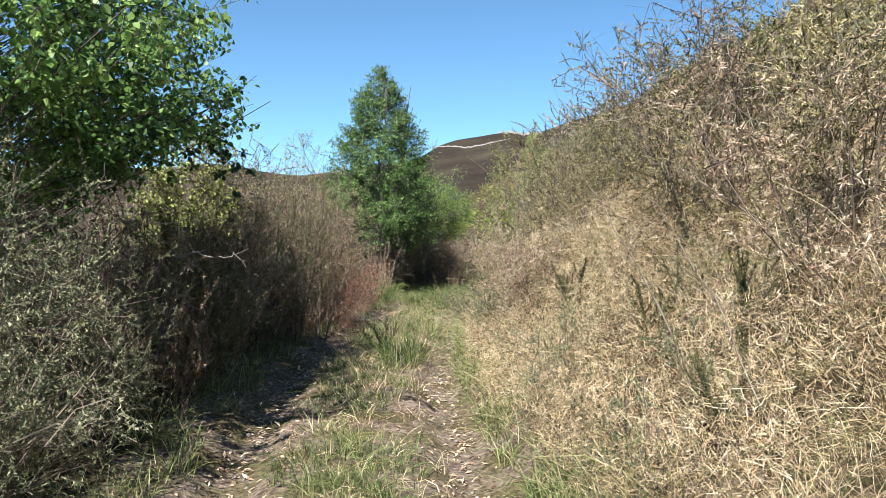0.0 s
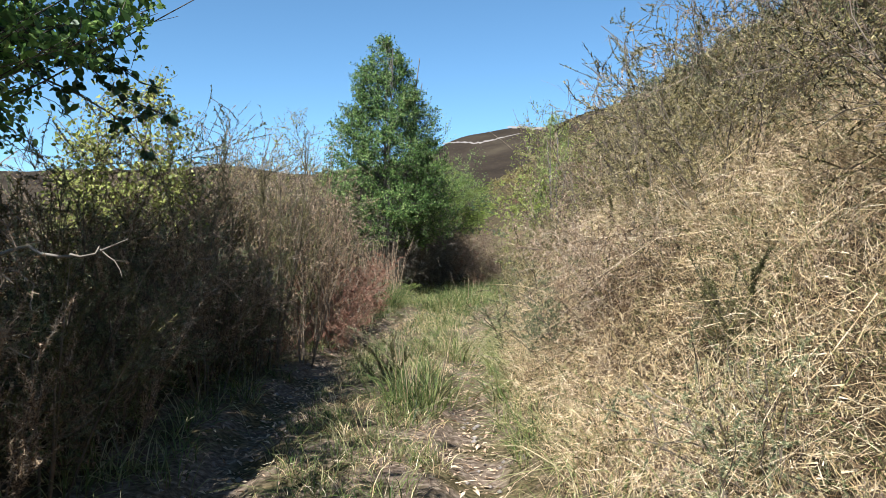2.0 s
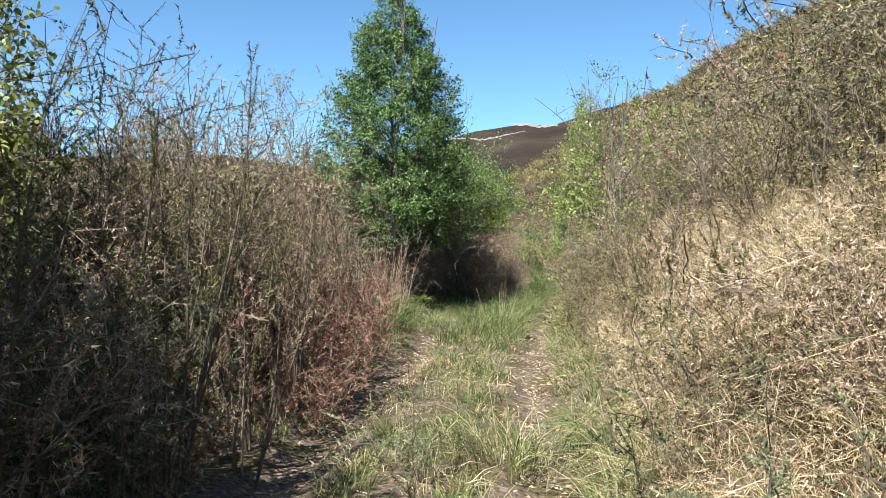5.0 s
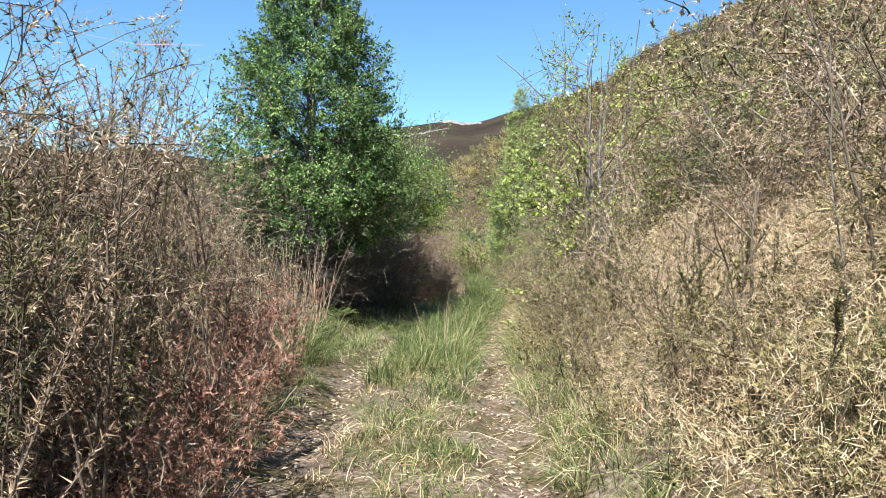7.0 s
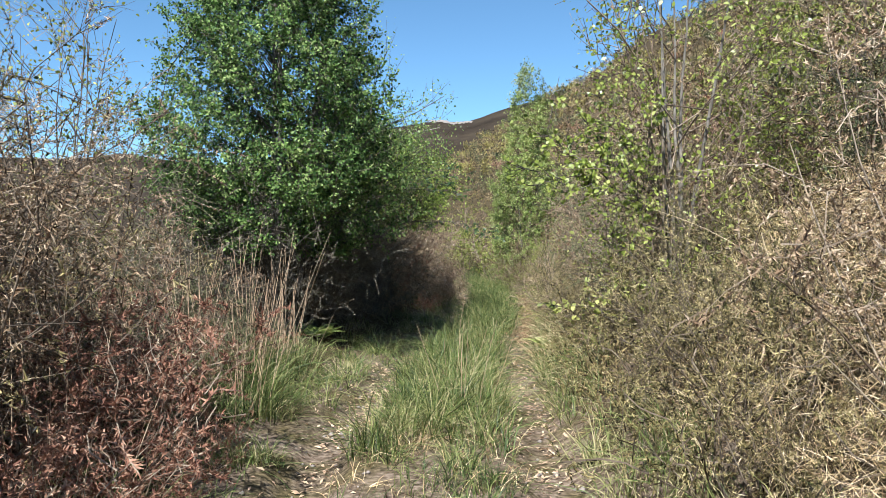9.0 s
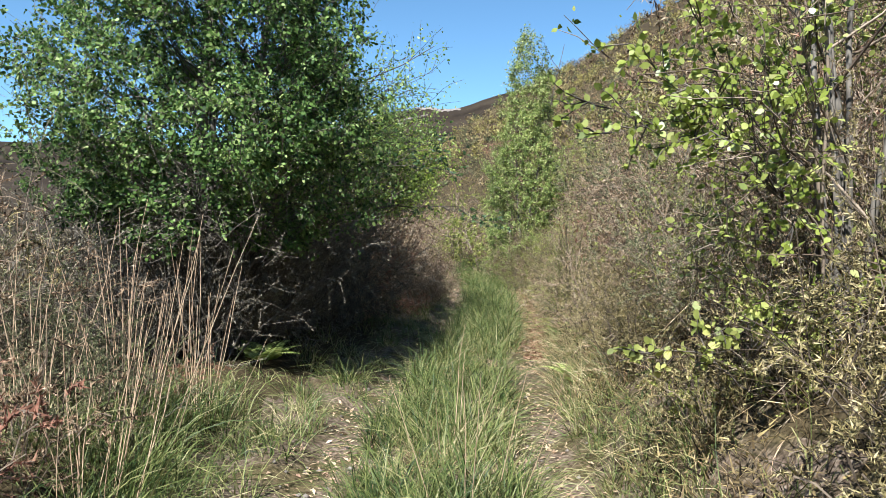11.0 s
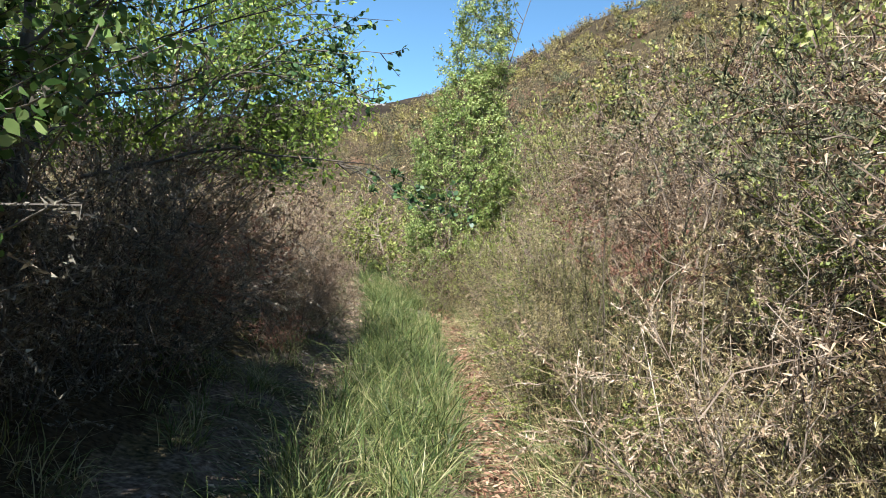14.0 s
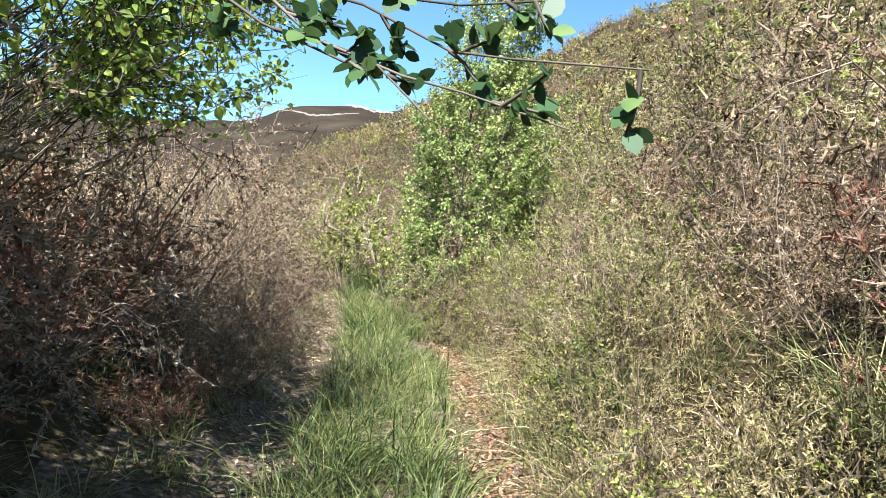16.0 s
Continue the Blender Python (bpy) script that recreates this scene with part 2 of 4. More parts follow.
def mesh_ob(name, V, F, mat, parent=None, label="", smooth_faces=False):
    """One mesh object from arrays of points and of faces with equal corners."""
    me = bpy.data.meshes.new(name)
    V, F = np.asarray(V, np.float32).reshape(-1, 3), np.asarray(F, np.int32)
    n, k = F.shape
    me.vertices.add(len(V))
    me.vertices.foreach_set("co", V.ravel())
    me.loops.add(n * k)
    me.loops.foreach_set("vertex_index", F.ravel())
    me.polygons.add(n)
    me.polygons.foreach_set("loop_start", np.arange(0, n * k, k, dtype=np.int32))
    me.polygons.foreach_set("loop_total", np.full(n, k, np.int32))
    me.update(calc_edges=True)
    if smooth_faces:
        me.polygons.foreach_set("use_smooth", np.ones(n, bool))
    me.materials.append(mat)
    ob = new(name, me)
    if parent:
        ob.parent = parent
    if label:
        ob["label"] = label
    return ob


def grid_faces(nx, ny):
    i, j = np.meshgrid(np.arange(nx - 1), np.arange(ny - 1), indexing="ij")
    a = (i * ny + j).ravel()
    return np.stack([a, a + ny, a + ny + 1, a + 1], 1)


def build_ground():
    def steps(lo, hi, fine_lo, fine_hi, d, n):
        g = np.geomspace(1, 1 + hi - fine_hi, n) - 1
        h = np.geomspace(1, 1 + fine_lo - lo, n) - 1
        return np.concatenate([(fine_lo - h)[::-1][:-1], np.arange(fine_lo, fine_hi, d), fine_hi + g])

    xs, ys = steps(-1600, 1600, -3.5, 7, 0.09, 60), steps(-300, 1900, -2, 42, 0.2, 75)
    X, Y = np.meshgrid(xs, ys, indexing="ij")
    V = np.stack([X, Y, land(X, Y)], -1).reshape(-1, 3)
    ob = mesh_ob("ground", V, grid_faces(len(xs), len(ys)), M_GROUND, smooth_faces=True)
    ob.data.materials.append(M_HILL)
    s = X - track_x(Y)
    off = ((np.abs(s) > 1.55) | (Y > 60))[:-1, :-1].ravel()
    ob.data.polygons.foreach_set("material_index", off.astype(np.int32))
    tagged(ob, "rutted soil track between steep bank and valley, brown moorland hill behind", "ground", kind="structure")


build_ground()


def hill_scar(name, az0, az1, el0, el1, half, label, seed):
    """A pale strip of bare earth lying on the far hill."""
    n, rows = 60, 5
    r = np.random.RandomState(seed)
    V = []
    q = np.linspace(0, 1, n)
    az, el = az0 + (az1 - az0) * q, el0 + (el1 - el0) * q + 0.0006 * np.cumsum(r.normal(size=n)) * np.sin(q * 3.1416)
    w = half * (0.35 + 0.65 * np.sin(q * 3.14) ** 0.6) * (1 + 0.35 * r.normal(size=n).clip(-1, 1))
    Rs = np.linspace(150, 540, 400)
    for a, e, ww in zip(az, el, w):
        zz = land(Rs * math.sin(a), Rs * math.cos(a))
        seen = (zz - 1.4) / Rs
        top = int(np.argmax(seen))
        for k in range(rows):
            want = min(e + ww * (k / (rows - 1) * 2 - 1), seen[top] - 0.004)
            d = np.interp(want, seen[: top + 1], Rs[: top + 1])
            x, y = d * math.sin(a), d * math.cos(a)
            V.append((x, y, float(land(x, y)) + 0.22))
    tagged(mesh_ob(name, V, grid_faces(n, rows), M_SCREE), label, "dirt road", kind="structure")


hill_scar("road_cut", 0.052, 0.134, 0.1525, 0.1495, 0.0014, "pale bare earth of a road cut high on the hill", 1)
hill_scar("scree_band", -0.03, 0.085, 0.130, 0.142, 0.0008, "grey stony band across the brown hill", 2)

# ---- ways of growing ----
def unit(v):
    return v / np.maximum(np.linalg.norm(v, axis=-1, keepdims=True), 1e-9)


def tubes(lines, radius, taper=0.25, sides=3):
    """Tapered round sticks along lines (N, K, 3); radius (N,)."""
    N, K, _ = lines.shape
    tan = unit(np.gradient(lines, axis=1))
    ref = np.where(np.abs(tan[..., 2:3]) > 0.8, [1.0, 0, 0], [0, 0, 1.0])
    a = unit(np.cross(tan, ref))
    b = np.cross(tan, a)
    ang = np.arange(sides) * 2 * np.pi / sides
    rad = np.reshape(radius, (-1, 1)) * np.linspace(1, taper, K)[None]
    V = lines[:, :, None] + rad[..., None, None] * (np.cos(ang)[None, None, :, None] * a[:, :, None] + np.sin(ang)[None, None, :, None] * b[:, :, None])
    n, k, s = np.meshgrid(np.arange(N), np.arange(K - 1), np.arange(sides), indexing="ij")
    base, s2 = (n * K + k) * sides, (s + 1) % sides
    F = np.stack([base + s, base + s2, base + sides + s2, base + sides + s], -1).reshape(-1, 4)
    return V.reshape(-1, 3), F


def ribbons(rs, lines, width):
    """Thin flat strips along lines, for the finest twigs."""
    N, K, _ = lines.shape
    side = unit(np.cross(np.gradient(lines, axis=1), rs.normal(size=(N, 1, 3)))) * width
    V = np.stack([lines - side, lines + side], 2).reshape(-1, 3)
    k = np.arange(K - 1) * 2
    f = np.stack([k, k + 1, k + 3, k + 2], 1)
    return V, (np.arange(N)[:, None, None] * 2 * K + f[None]).reshape(-1, 4)


def grow(rs, start, heading, length, K=5, wander=0.12, lift=0.0):
    """Wavering lines from points along headings."""
    N = len(start)
    length = np.broadcast_to(length, (N,))
    d, p, out = unit(heading), np.array(start, float), []
    for k in range(K):
        out.append(p.copy())
        p = p + d * (length / (K - 1))[:, None]
        d = unit(d + rs.normal(0, wander, (N, 3)) + [0, 0, lift])
    return np.stack(out, 1)


def spawn(rs, lines, per, length, spread=0.8, lift=0.2, K=4, first=0.3, wander=0.15):
    """Side shoots along parent lines."""
    N, Kp, _ = lines.shape
    t = rs.uniform(first, 1, (N, per)) * (Kp - 1)
    i = np.minimum(t.astype(int), Kp - 2)
    f = (t - i)[..., None]
    n = np.arange(N)[:, None]
    p = lines[n, i] * (1 - f) + lines[n, i + 1] * f
    tan = unit(lines[n, i + 1] - lines[n, i])
    d = unit(tan + spread * rs.normal(size=(N, per, 3)) + [0, 0, lift])
    return grow(rs, p.reshape(-1, 3), d.reshape(-1, 3), length * rs.uniform(0.5, 1.2, N * per), K, wander, lift * 0.15)


def along(rs, lines, per, first=0.1):
    N, Kp, _ = lines.shape
    t = rs.uniform(first, 1, (N, per)) * (Kp - 1)
    i = np.minimum(t.astype(int), Kp - 2)
    f = (t - i)[..., None]
    n = np.arange(N)[:, None]
    p = lines[n, i] * (1 - f) + lines[n, i + 1] * f
    return p.reshape(-1, 3), unit(lines[n, i + 1] - lines[n, i]).reshape(-1, 3)


def leaves(rs, p, size, width=0.62, up=0.7, heading=None, spray=1.0, fold=0.12, six=False, face=None):
    """Pointed leaves of four corners, folded along the rib, hung at points p."""
    N = len(p)
    nrm = unit(rs.normal(size=(N, 3)) * (1 if face is None else 0.62) + [0, 0, up] + (0 if face is None else face))
    d = rs.normal(size=(N, 3)) * spray + (0 if heading is None else heading)
    ax = unit(d - nrm * (d * nrm).sum(1, keepdims=True))
    side = np.cross(nrm, ax)
    L = (size * rs.uniform(0.6, 1.25, N))[:, None]
    if six:
        V = np.stack([p + L * (u * ax + v * width * side + abs(v) * fold * 2 * nrm) for u, v in ((0, 0), (0.22, 0.36), (0.55, 0.42), (1, 0), (0.55, -0.42), (0.22, -0.36))], 1)
        return V.reshape(-1, 3), np.arange(6 * N).reshape(-1, 6)
    V = np.stack([p, p + L * (0.42 * ax + 0.5 * width * side + fold * nrm), p + L * ax, p + L * (0.42 * ax - 0.5 * width * side + fold * nrm)], 1)
    return V.reshape(-1, 3), np.arange(4 * N).reshape(-1, 4)


def scraps(rs, p, size, width, heading, spray=0.9):
    """Bristles, needles and withered scraps: short bent strokes."""
    N = len(p)
    ax = unit(heading + spray * rs.normal(size=(N, 3)))
    side = unit(np.cross(ax, rs.normal(size=(N, 3))))
    L = (size * rs.uniform(0.5, 1.3, N))[:, None]
    tip = p + L * ax + 0.2 * L * rs.normal(size=(N, 3))
    w = side * L * width * 0.75
    V = np.stack([p - w, p + w, tip], 1)
    return V.reshape(-1, 3), np.arange(3 * N).reshape(-1, 3)


def round_leaves(rs, p, size, heading, lie=(0, -0.3, 0.8)):
    """Rounder leaves of eight corners for what hangs close by."""
    N = len(p)
    nrm = unit(rs.normal(size=(N, 3)) + lie)
    d = heading + 0.7 * rs.normal(size=(N, 3))
    ax = unit(d - nrm * (d * nrm).sum(1, keepdims=True))
    side = np.cross(nrm, ax)
    L = (size * rs.uniform(0.7, 1.2, N))[:, None]
    shape = [(0, 0), (0.2, 0.24), (0.5, 0.36), (0.8, 0.25), (1, 0.0), (0.8, -0.25), (0.5, -0.36), (0.2, -0.24)]
    V = np.stack([p + L * (u * ax + v * side + 0.25 * abs(v) * nrm - 0.12 * u * u * nrm) for u, v in shape], 1)
    return V.reshape(-1, 3), np.arange(8 * N).reshape(-1, 8)


def blades(rs, roots, length, width, tilt=0.35, droop=0.5, seg=3, heading=None):
    """Grass blades that rise and arch over."""
    N = len(roots)
    a = rs.uniform(0, 2 * np.pi, N)
    h = np.stack([np.cos(a), np.sin(a), 0 * a], 1)
    if heading is not None:
        h = unit(h + heading)
    side = np.stack([-h[:, 1], h[:, 0], 0 * a], 1)
    side = unit(side + 0.4 * rs.normal(size=(N, 3)))
    th = np.abs(rs.normal(0, tilt, N))[:, None]
    dr = (droop * rs.uniform(0.2, 1.4, N))[:, None]
    L, w = np.reshape(length, (-1, 1)), np.reshape(width, (-1, 1))
    curl = rs.normal(0, 0.3, N)[:, None]
    rows = []
    for k in range(seg + 1):
        t = k / seg
        c = roots + L * (h * (np.sin(th) * t + dr * t * t) + np.array([0, 0, 1.0]) * (np.cos(th) * t - 0.75 * dr * t * t * t))
        c = c + side * L * curl * t * t
        ww = w * (1 - 0.85 * t ** 1.5) / 2
        rows += [c - side * ww, c + side * ww]
    V = np.stack(rows, 1)
    k = np.arange(seg)
    f = np.stack([2 * k, 2 * k + 1, 2 * k + 3, 2 * k + 2], 1)
    F = (np.arange(N)[:, None, None] * (2 * seg + 2) + f[None]).reshape(-1, 4)
    return V.reshape(-1, 3), F


def joined(*pieces):
    V, F, n = [], [], 0
    for v, f in pieces:
        V.append(v), F.append(f + n)
        n += len(v)
    return np.concatenate(V), np.concatenate(F)


def thing(name, parts, label, category, group=""):
    """An Empty with one mesh for each part (name, V, F, material, label)."""
    ob = new(name)
    ob.empty_display_size = 0.2
    for pname, V, F, mat, plabel in parts:
        mesh_ob(pname, V, F, mat, ob, plabel)
    return tagged(ob, label, category, group)


def stems_of(rs, n, h, w, K=5, wander=0.14, base=0.12):
    a, q = rs.uniform(0, 2 * np.pi, n), np.sqrt(rs.uniform(0, 1, n))
    out = np.stack([np.cos(a) * q * w * 0.5, np.sin(a) * q * w * 0.5, np.full(n, h * 0.8) * (1.05 - 0.35 * q * q)], 1)
    return grow(rs, out * [base, base, 0], out, np.linalg.norm(out, axis=1) * rs.uniform(0.8, 1.15, n), K, wander, 0.03)


def bush(seed, name, h, w, n, leaf, per, size, label, group, wood_mat=M_TWIG, slim=0.3, wander=0.2, lift=0.2, twig=0.0022, follow=0.7, blunt=True):
    """A bush of n = (stems, branches on each, twigs on each), its twigs set with leaves, bristles or withered scraps."""
    rs = np.random.RandomState(seed)
    main = stems_of(rs, n[0], h, w, wander=0.15)
    br = spawn(rs, main, n[1], 0.38 * h, 0.9, lift, 5, 0.05, wander * 1.5)
    tw = spawn(rs, br, n[2], 0.2 * h, 1.0, lift, 3, 0.1, wander * 2.0)
    p, t = along(rs, tw[rs.uniform(size=len(tw)) < 0.75], int(per * 1.35))
    lv = leaves(rs, p, size, slim, 0.35, t * follow, 0.8, 0.06) if not blunt else scraps(rs, p, size, slim, t * follow)
    wood = joined(tubes(main, np.full(len(main), 0.0042 * h), 0.35, 4), tubes(br, np.full(len(br), 0.0016 * h), 0.4) if twig else ribbons(rs, br, 0.004 * h), *([ribbons(rs, tw, twig)] if twig else []))
    return thing(name, [("branchwork", *wood, wood_mat, ""), ("foliage", *lv, leaf, "")], label, name.split("_")[-1], group)


GROUP = "bushes beside the track"
GORSE_L, DRY_L = "dark green spiny gorse bush with brown stems", "withered brown shrub of dense thin twigs"
DULL_L, RED_L = "olive-brown broom shrub with small leaves", "low reddish-brown withered shrub"
LIME_L, DARK_L = "leafy shrub with fresh yellow-green leaves", "dark dense blackthorn thicket of fine twigs"
NEAR, FAR = (10, 6, 5), (7, 5, 4)


def tree(name, seed, h, profile, leaf, size, clumps, per, label, trunk_r=0.09, stems=3, low=0.12, clump=0.3, bark=M_BARK, lean=(0, 0), six=True, limb=1.0, twig_mat=M_DARKTWIG, hollow=0.32):
    """Tree grown into an uneven envelope: profile is (height share, radius) pairs."""
    rs = np.random.RandomState(seed)
    hs, rr = np.array(profile).T
    a = rs.uniform(0, 2 * np.pi, stems)
    tip = np.stack([np.cos(a) * rr.max() * 0.28, np.sin(a) * rr.max() * 0.28, h * rs.uniform(0.8, 0.97, stems)], 1)
    trunk = grow(rs, tip * [0.15, 0.15, 0], tip, np.linalg.norm(tip, axis=1), 9, 0.05, 0.03)
    t = rs.beta(1.0, 1.15, clumps * 3) * (1 - low) + low
    keep = rs.uniform(0, 1, len(t)) < np.interp(t, hs, rr) / rr.max() + 0.12
    t = t[keep][:clumps]
    ang = rs.uniform(0, 2 * np.pi, len(t))
    lob = 1 + 0.13 * np.sin(3 * ang + t * 9) + 0.12 * np.sin(5 * ang - t * 17 + 1) + 0.1 * np.sin(t * 31 + 2 * ang) + np.where(rs.uniform(size=len(t)) < 0.1, 0.16, 0)
    rad = np.interp(t, hs, rr) * lob * rs.uniform(0.3, 1, len(t)) ** hollow
    c = np.stack([np.cos(ang) * rad + lean[0] * t * h, np.sin(ang) * rad + lean[1] * t * h, t * h], 1)
    # limbs reach from the stems to the clumps
    pick = rs.randint(0, stems, len(c))
    root_z = np.clip(c[:, 2] - rad * rs.uniform(0.4, 0.9, len(c)), 0.05 * h, h * 0.9)
    k = np.clip(root_z / h * 8, 0, 7.99)
    i = k.astype(int)
    f = (k - i)[:, None]
    root = trunk[pick, i] * (1 - f) + trunk[pick, i + 1] * f
    q = np.linspace(0, 1, 5)[None, :, None]
    limbs = root[:, None] * (1 - q) + c[:, None] * q
    limbs[:, 1:-1] += rs.normal(0, 0.05, limbs[:, 1:-1].shape) + np.array([0, 0, 0.08]) * np.sin(q[:, 1:-1] * np.pi)
    some = rs.uniform(size=len(c)) < 0.2
    tw = spawn(rs, limbs, 5, clump * 1.2, 0.9, 0.15, 4, 0.72)
    limbs[~some] = limbs[~some][:, 2:3] * (1 - q) + limbs[~some][:, -1:] * q + rs.normal(0, 0.012, limbs[~some].shape)
    p, d = along(rs, tw, max(1, per // 5))
    p = p + rs.normal(0, clump * 0.10, p.shape)
    axis = np.column_stack([lean[0] * p[:, 2], lean[1] * p[:, 2], p[:, 2] - 0.35 * rr.max()])
    lv = leaves(rs, p, size, 0.72, 0.2, d * 0.4 + [0, 0, -0.35], six=six, face=0.55 * unit(p - axis))
    ob = new(name)
    ob.empty_display_size = 0.3
    mesh_ob("trunk", *tubes(trunk, np.full(stems, trunk_r), 0.2, 8), bark, ob, smooth_faces=True)
    mesh_ob("branchwork", *joined(tubes(limbs[some], np.full(some.sum(), 0.018 * limb), 0.3, 5), tubes(limbs[~some], np.full((~some).sum(), 0.008 * limb), 0.4), tubes(tw, np.full(len(tw), 0.0035), 0.5)), twig_mat, ob)
    mesh_ob("crown", *lv, leaf, ob)
    return tagged(ob, label, "tree")


KINDS, USED = {}, {}


def place(kind, x, y, size=1.0, turn=0.0, sink=0.06, tilt=0.0):
    """Set one of a kind on the ground; the first is the built one, the others share its meshes."""
    if size < 0.55 and not kind.endswith("_far"):
        kind += "_far"
    variants = KINDS[kind]
    n = USED.get(kind, 0)
    USED[kind] = n + 1
    if n < len(variants):
        variants[n] = variants[n]()
    ob = variants[n % len(variants)]
    m = pose(x, y, float(land(x, y)) - sink, 0, tilt, turn)
    if n < len(variants):
        ob.matrix_basis = m
        return ob
    return copy_thing(ob, m @ Matrix.Diagonal((size, size, size * (0.92 + 0.16 * ((n * 37) % 10) / 10), 1)))


def kinds(key, seeds, name, sizes, leaf, per, size, label, wood_mat=M_TWIG, slim=0.3, n=NEAR, **more):
    KINDS[key] = [functools.partial(bush, s, name, h, w, n, leaf, per, size, label, GROUP, wood_mat, slim, **more) for s, (h, w) in zip(seeds, sizes)]
    KINDS[key + "_far"] = [functools.partial(bush, s + 300, name, h, w, FAR, leaf, max(6, per * 3 // 4), size * 1.6, label, GROUP, wood_mat, slim, **{**more, "twig": 0.0}) for s, (h, w) in zip(seeds[:2], sizes[:2])]


kinds("gorse", (11, 12, 13), "gorse_bush", ((1.7, 1.9), (1.5, 1.8), (1.9, 1.8)), M_GORSE, 62, 0.02, GORSE_L, M_STEM, slim=0.26, lift=0.3, follow=0.4, n=(11, 8, 6), wander=0.24)
kinds("dry", (21, 22, 23), "dry_shrub", ((1.6, 1.9), (1.4, 1.8), (1.8, 1.9)), M_BROWNLEAF, 38, 0.027, DRY_L, slim=0.19, wander=0.3, n=(11, 7, 6))
kinds("red", (31, 32), "dry_shrub", ((1.0, 1.5), (0.9, 1.4)), M_REDLEAF, 36, 0.025, RED_L, slim=0.2, wander=0.3, n=(11, 7, 5))
kinds("lime", (41, 42, 43), "leafy_shrub", ((1.7, 1.5), (1.4, 1.5), (1.9, 1.5)), M_LIME, 20, 0.027, LIME_L, slim=0.66, blunt=False)
kinds("dull", (51, 52, 53), "broom_shrub", ((1.6, 1.8), (1.4, 1.8), (1.8, 1.7)), M_DULL, 46, 0.026, DULL_L, M_STEM, slim=0.19, n=(11, 7, 5), wander=0.24, lift=0.28)
kinds("thicket", (61, 62), "thicket_shrub", ((2.2, 2.3), (2.0, 2.2)), M_DARKLEAF, 28, 0.022, DARK_L, M_DARKTWIG, slim=0.36, wander=0.36, twig=0.002, n=(15, 8, 6))
kinds("tall", (71, 72, 73), "dry_shrub", ((2.4, 2.2), (2.2, 2.2), (2.5, 2.0)), M_BROWNLEAF, 36, 0.026, "tall withered shrub of tangled tan and reddish twigs", M_STEM, slim=0.2, wander=0.32, n=(14, 9, 6))
kinds("tall_olive", (75, 76), "broom_shrub", ((2.3, 2.2), (2.4, 2.1)), M_DULL, 38, 0.026, "tall olive-brown shrub of tangled twigs and tiny leaves", M_STEM, slim=0.2, wander=0.32, n=(14, 9, 6))
# ---- trees ----
def stand(ob, x, y, sink=0.1, turn=0.0):
    ob.matrix_basis = pose(x, y, float(land(x, y)) - sink, 0, 0, turn)
    return ob


stand(tree("birch_tree", 101, 6.5, [(0, 0.4), (0.18, 0.9), (0.25, 1.4), (0.34, 1.65), (0.47, 1.62), (0.6, 1.4), (0.73, 1.1), (0.85, 0.72), (0.94, 0.4), (1, 0.1)], M_BIRCH, 0.044, 1350, 85,
           "tall bright green birch tree beside the track", 0.05, 4, 0.19, 0.22, limb=0.4, hollow=0.4, lean=(-0.04, 0.0)), -1.72, 22.5, 0.1, 0)
stand(tree("broadleaf_tree", 102, 6.0, [(0, 0.4), (0.26, 1.5), (0.36, 2.8), (0.48, 3.0), (0.66, 2.5), (0.87, 1.5), (1, 0.4)], M_BROAD, 0.062, 900, 105,
           "broad green tree rising behind gorse bushes", 0.11, 4, 0.29, limb=0.6, hollow=0.25), -4.7, 6.0, 0.1, 10)
stand(tree("young_birch", 103, 6.7, [(0, 0.8), (0.15, 1.1), (0.35, 1.1), (0.5, 0.95), (0.62, 0.62), (0.78, 0.62), (0.9, 0.42), (1, 0.1)], M_YOUNG, 0.047, 640, 85,
           "slender light green birch on the slope", 0.03, 2, 0.06, 0.22, six=False, limb=0.4, twig_mat=M_TWIG), 4.0, 34.6, 0.1)
stand(tree("birch_sapling", 104, 3.2, [(0, 0.3), (0.25, 0.8), (0.5, 1.05), (0.75, 0.9), (0.92, 0.55), (1, 0.1)], M_FRESH, 0.036, 120, 40,
           "sparse yellow-green birch sapling on the bank", 0.022, 5, 0.1, limb=0.4, twig_mat=M_TWIG), 1.8, 17.9)
stand(tree("willow_sapling", 105, 4.2, [(0, 0.3), (0.3, 0.55), (0.6, 0.7), (0.85, 0.5), (1, 0.1)], M_LIME, 0.04, 110, 20,
           "thin sparse sapling with few pale leaves", 0.016, 4, 0.3, limb=0.4, twig_mat=M_TWIG), -3.75, 20.0)
stand(tree("oak_tree", 106, 3.9, [(0, 0.6), (0.4, 1.4), (0.6, 2.0), (0.8, 1.6), (1, 0.4)], M_OAK, 0.048, 620, 55,
           "low oak with fresh yellow-green leaves over the track", 0.05, 3, 0.45, limb=0.4), -0.85, 27.6)
stand(tree("dark_oak", 108, 4.4, [(0, 0.3), (0.4, 0.8), (0.55, 1.5), (0.75, 1.6), (0.9, 1.2), (1, 0.4)], M_BROAD, 0.042, 60, 70,
           "dark leaning oak with open twiggy crown above the thicket", 0.05, 3, 0.5, 0.5, limb=0.8, lean=(0.12, 0.02), hollow=0.5), -1.1, 24.5)
stand(tree("oak_sapling", 107, 2.75, [(0, 0.3), (0.5, 0.6), (0.8, 0.65), (1, 0.2)], M_LIME, 0.05, 150, 40,
           "small sapling with bright yellow-green leaves", 0.016, 3, 0.4, limb=0.35, twig_mat=M_TWIG), -3.55, 10.8)


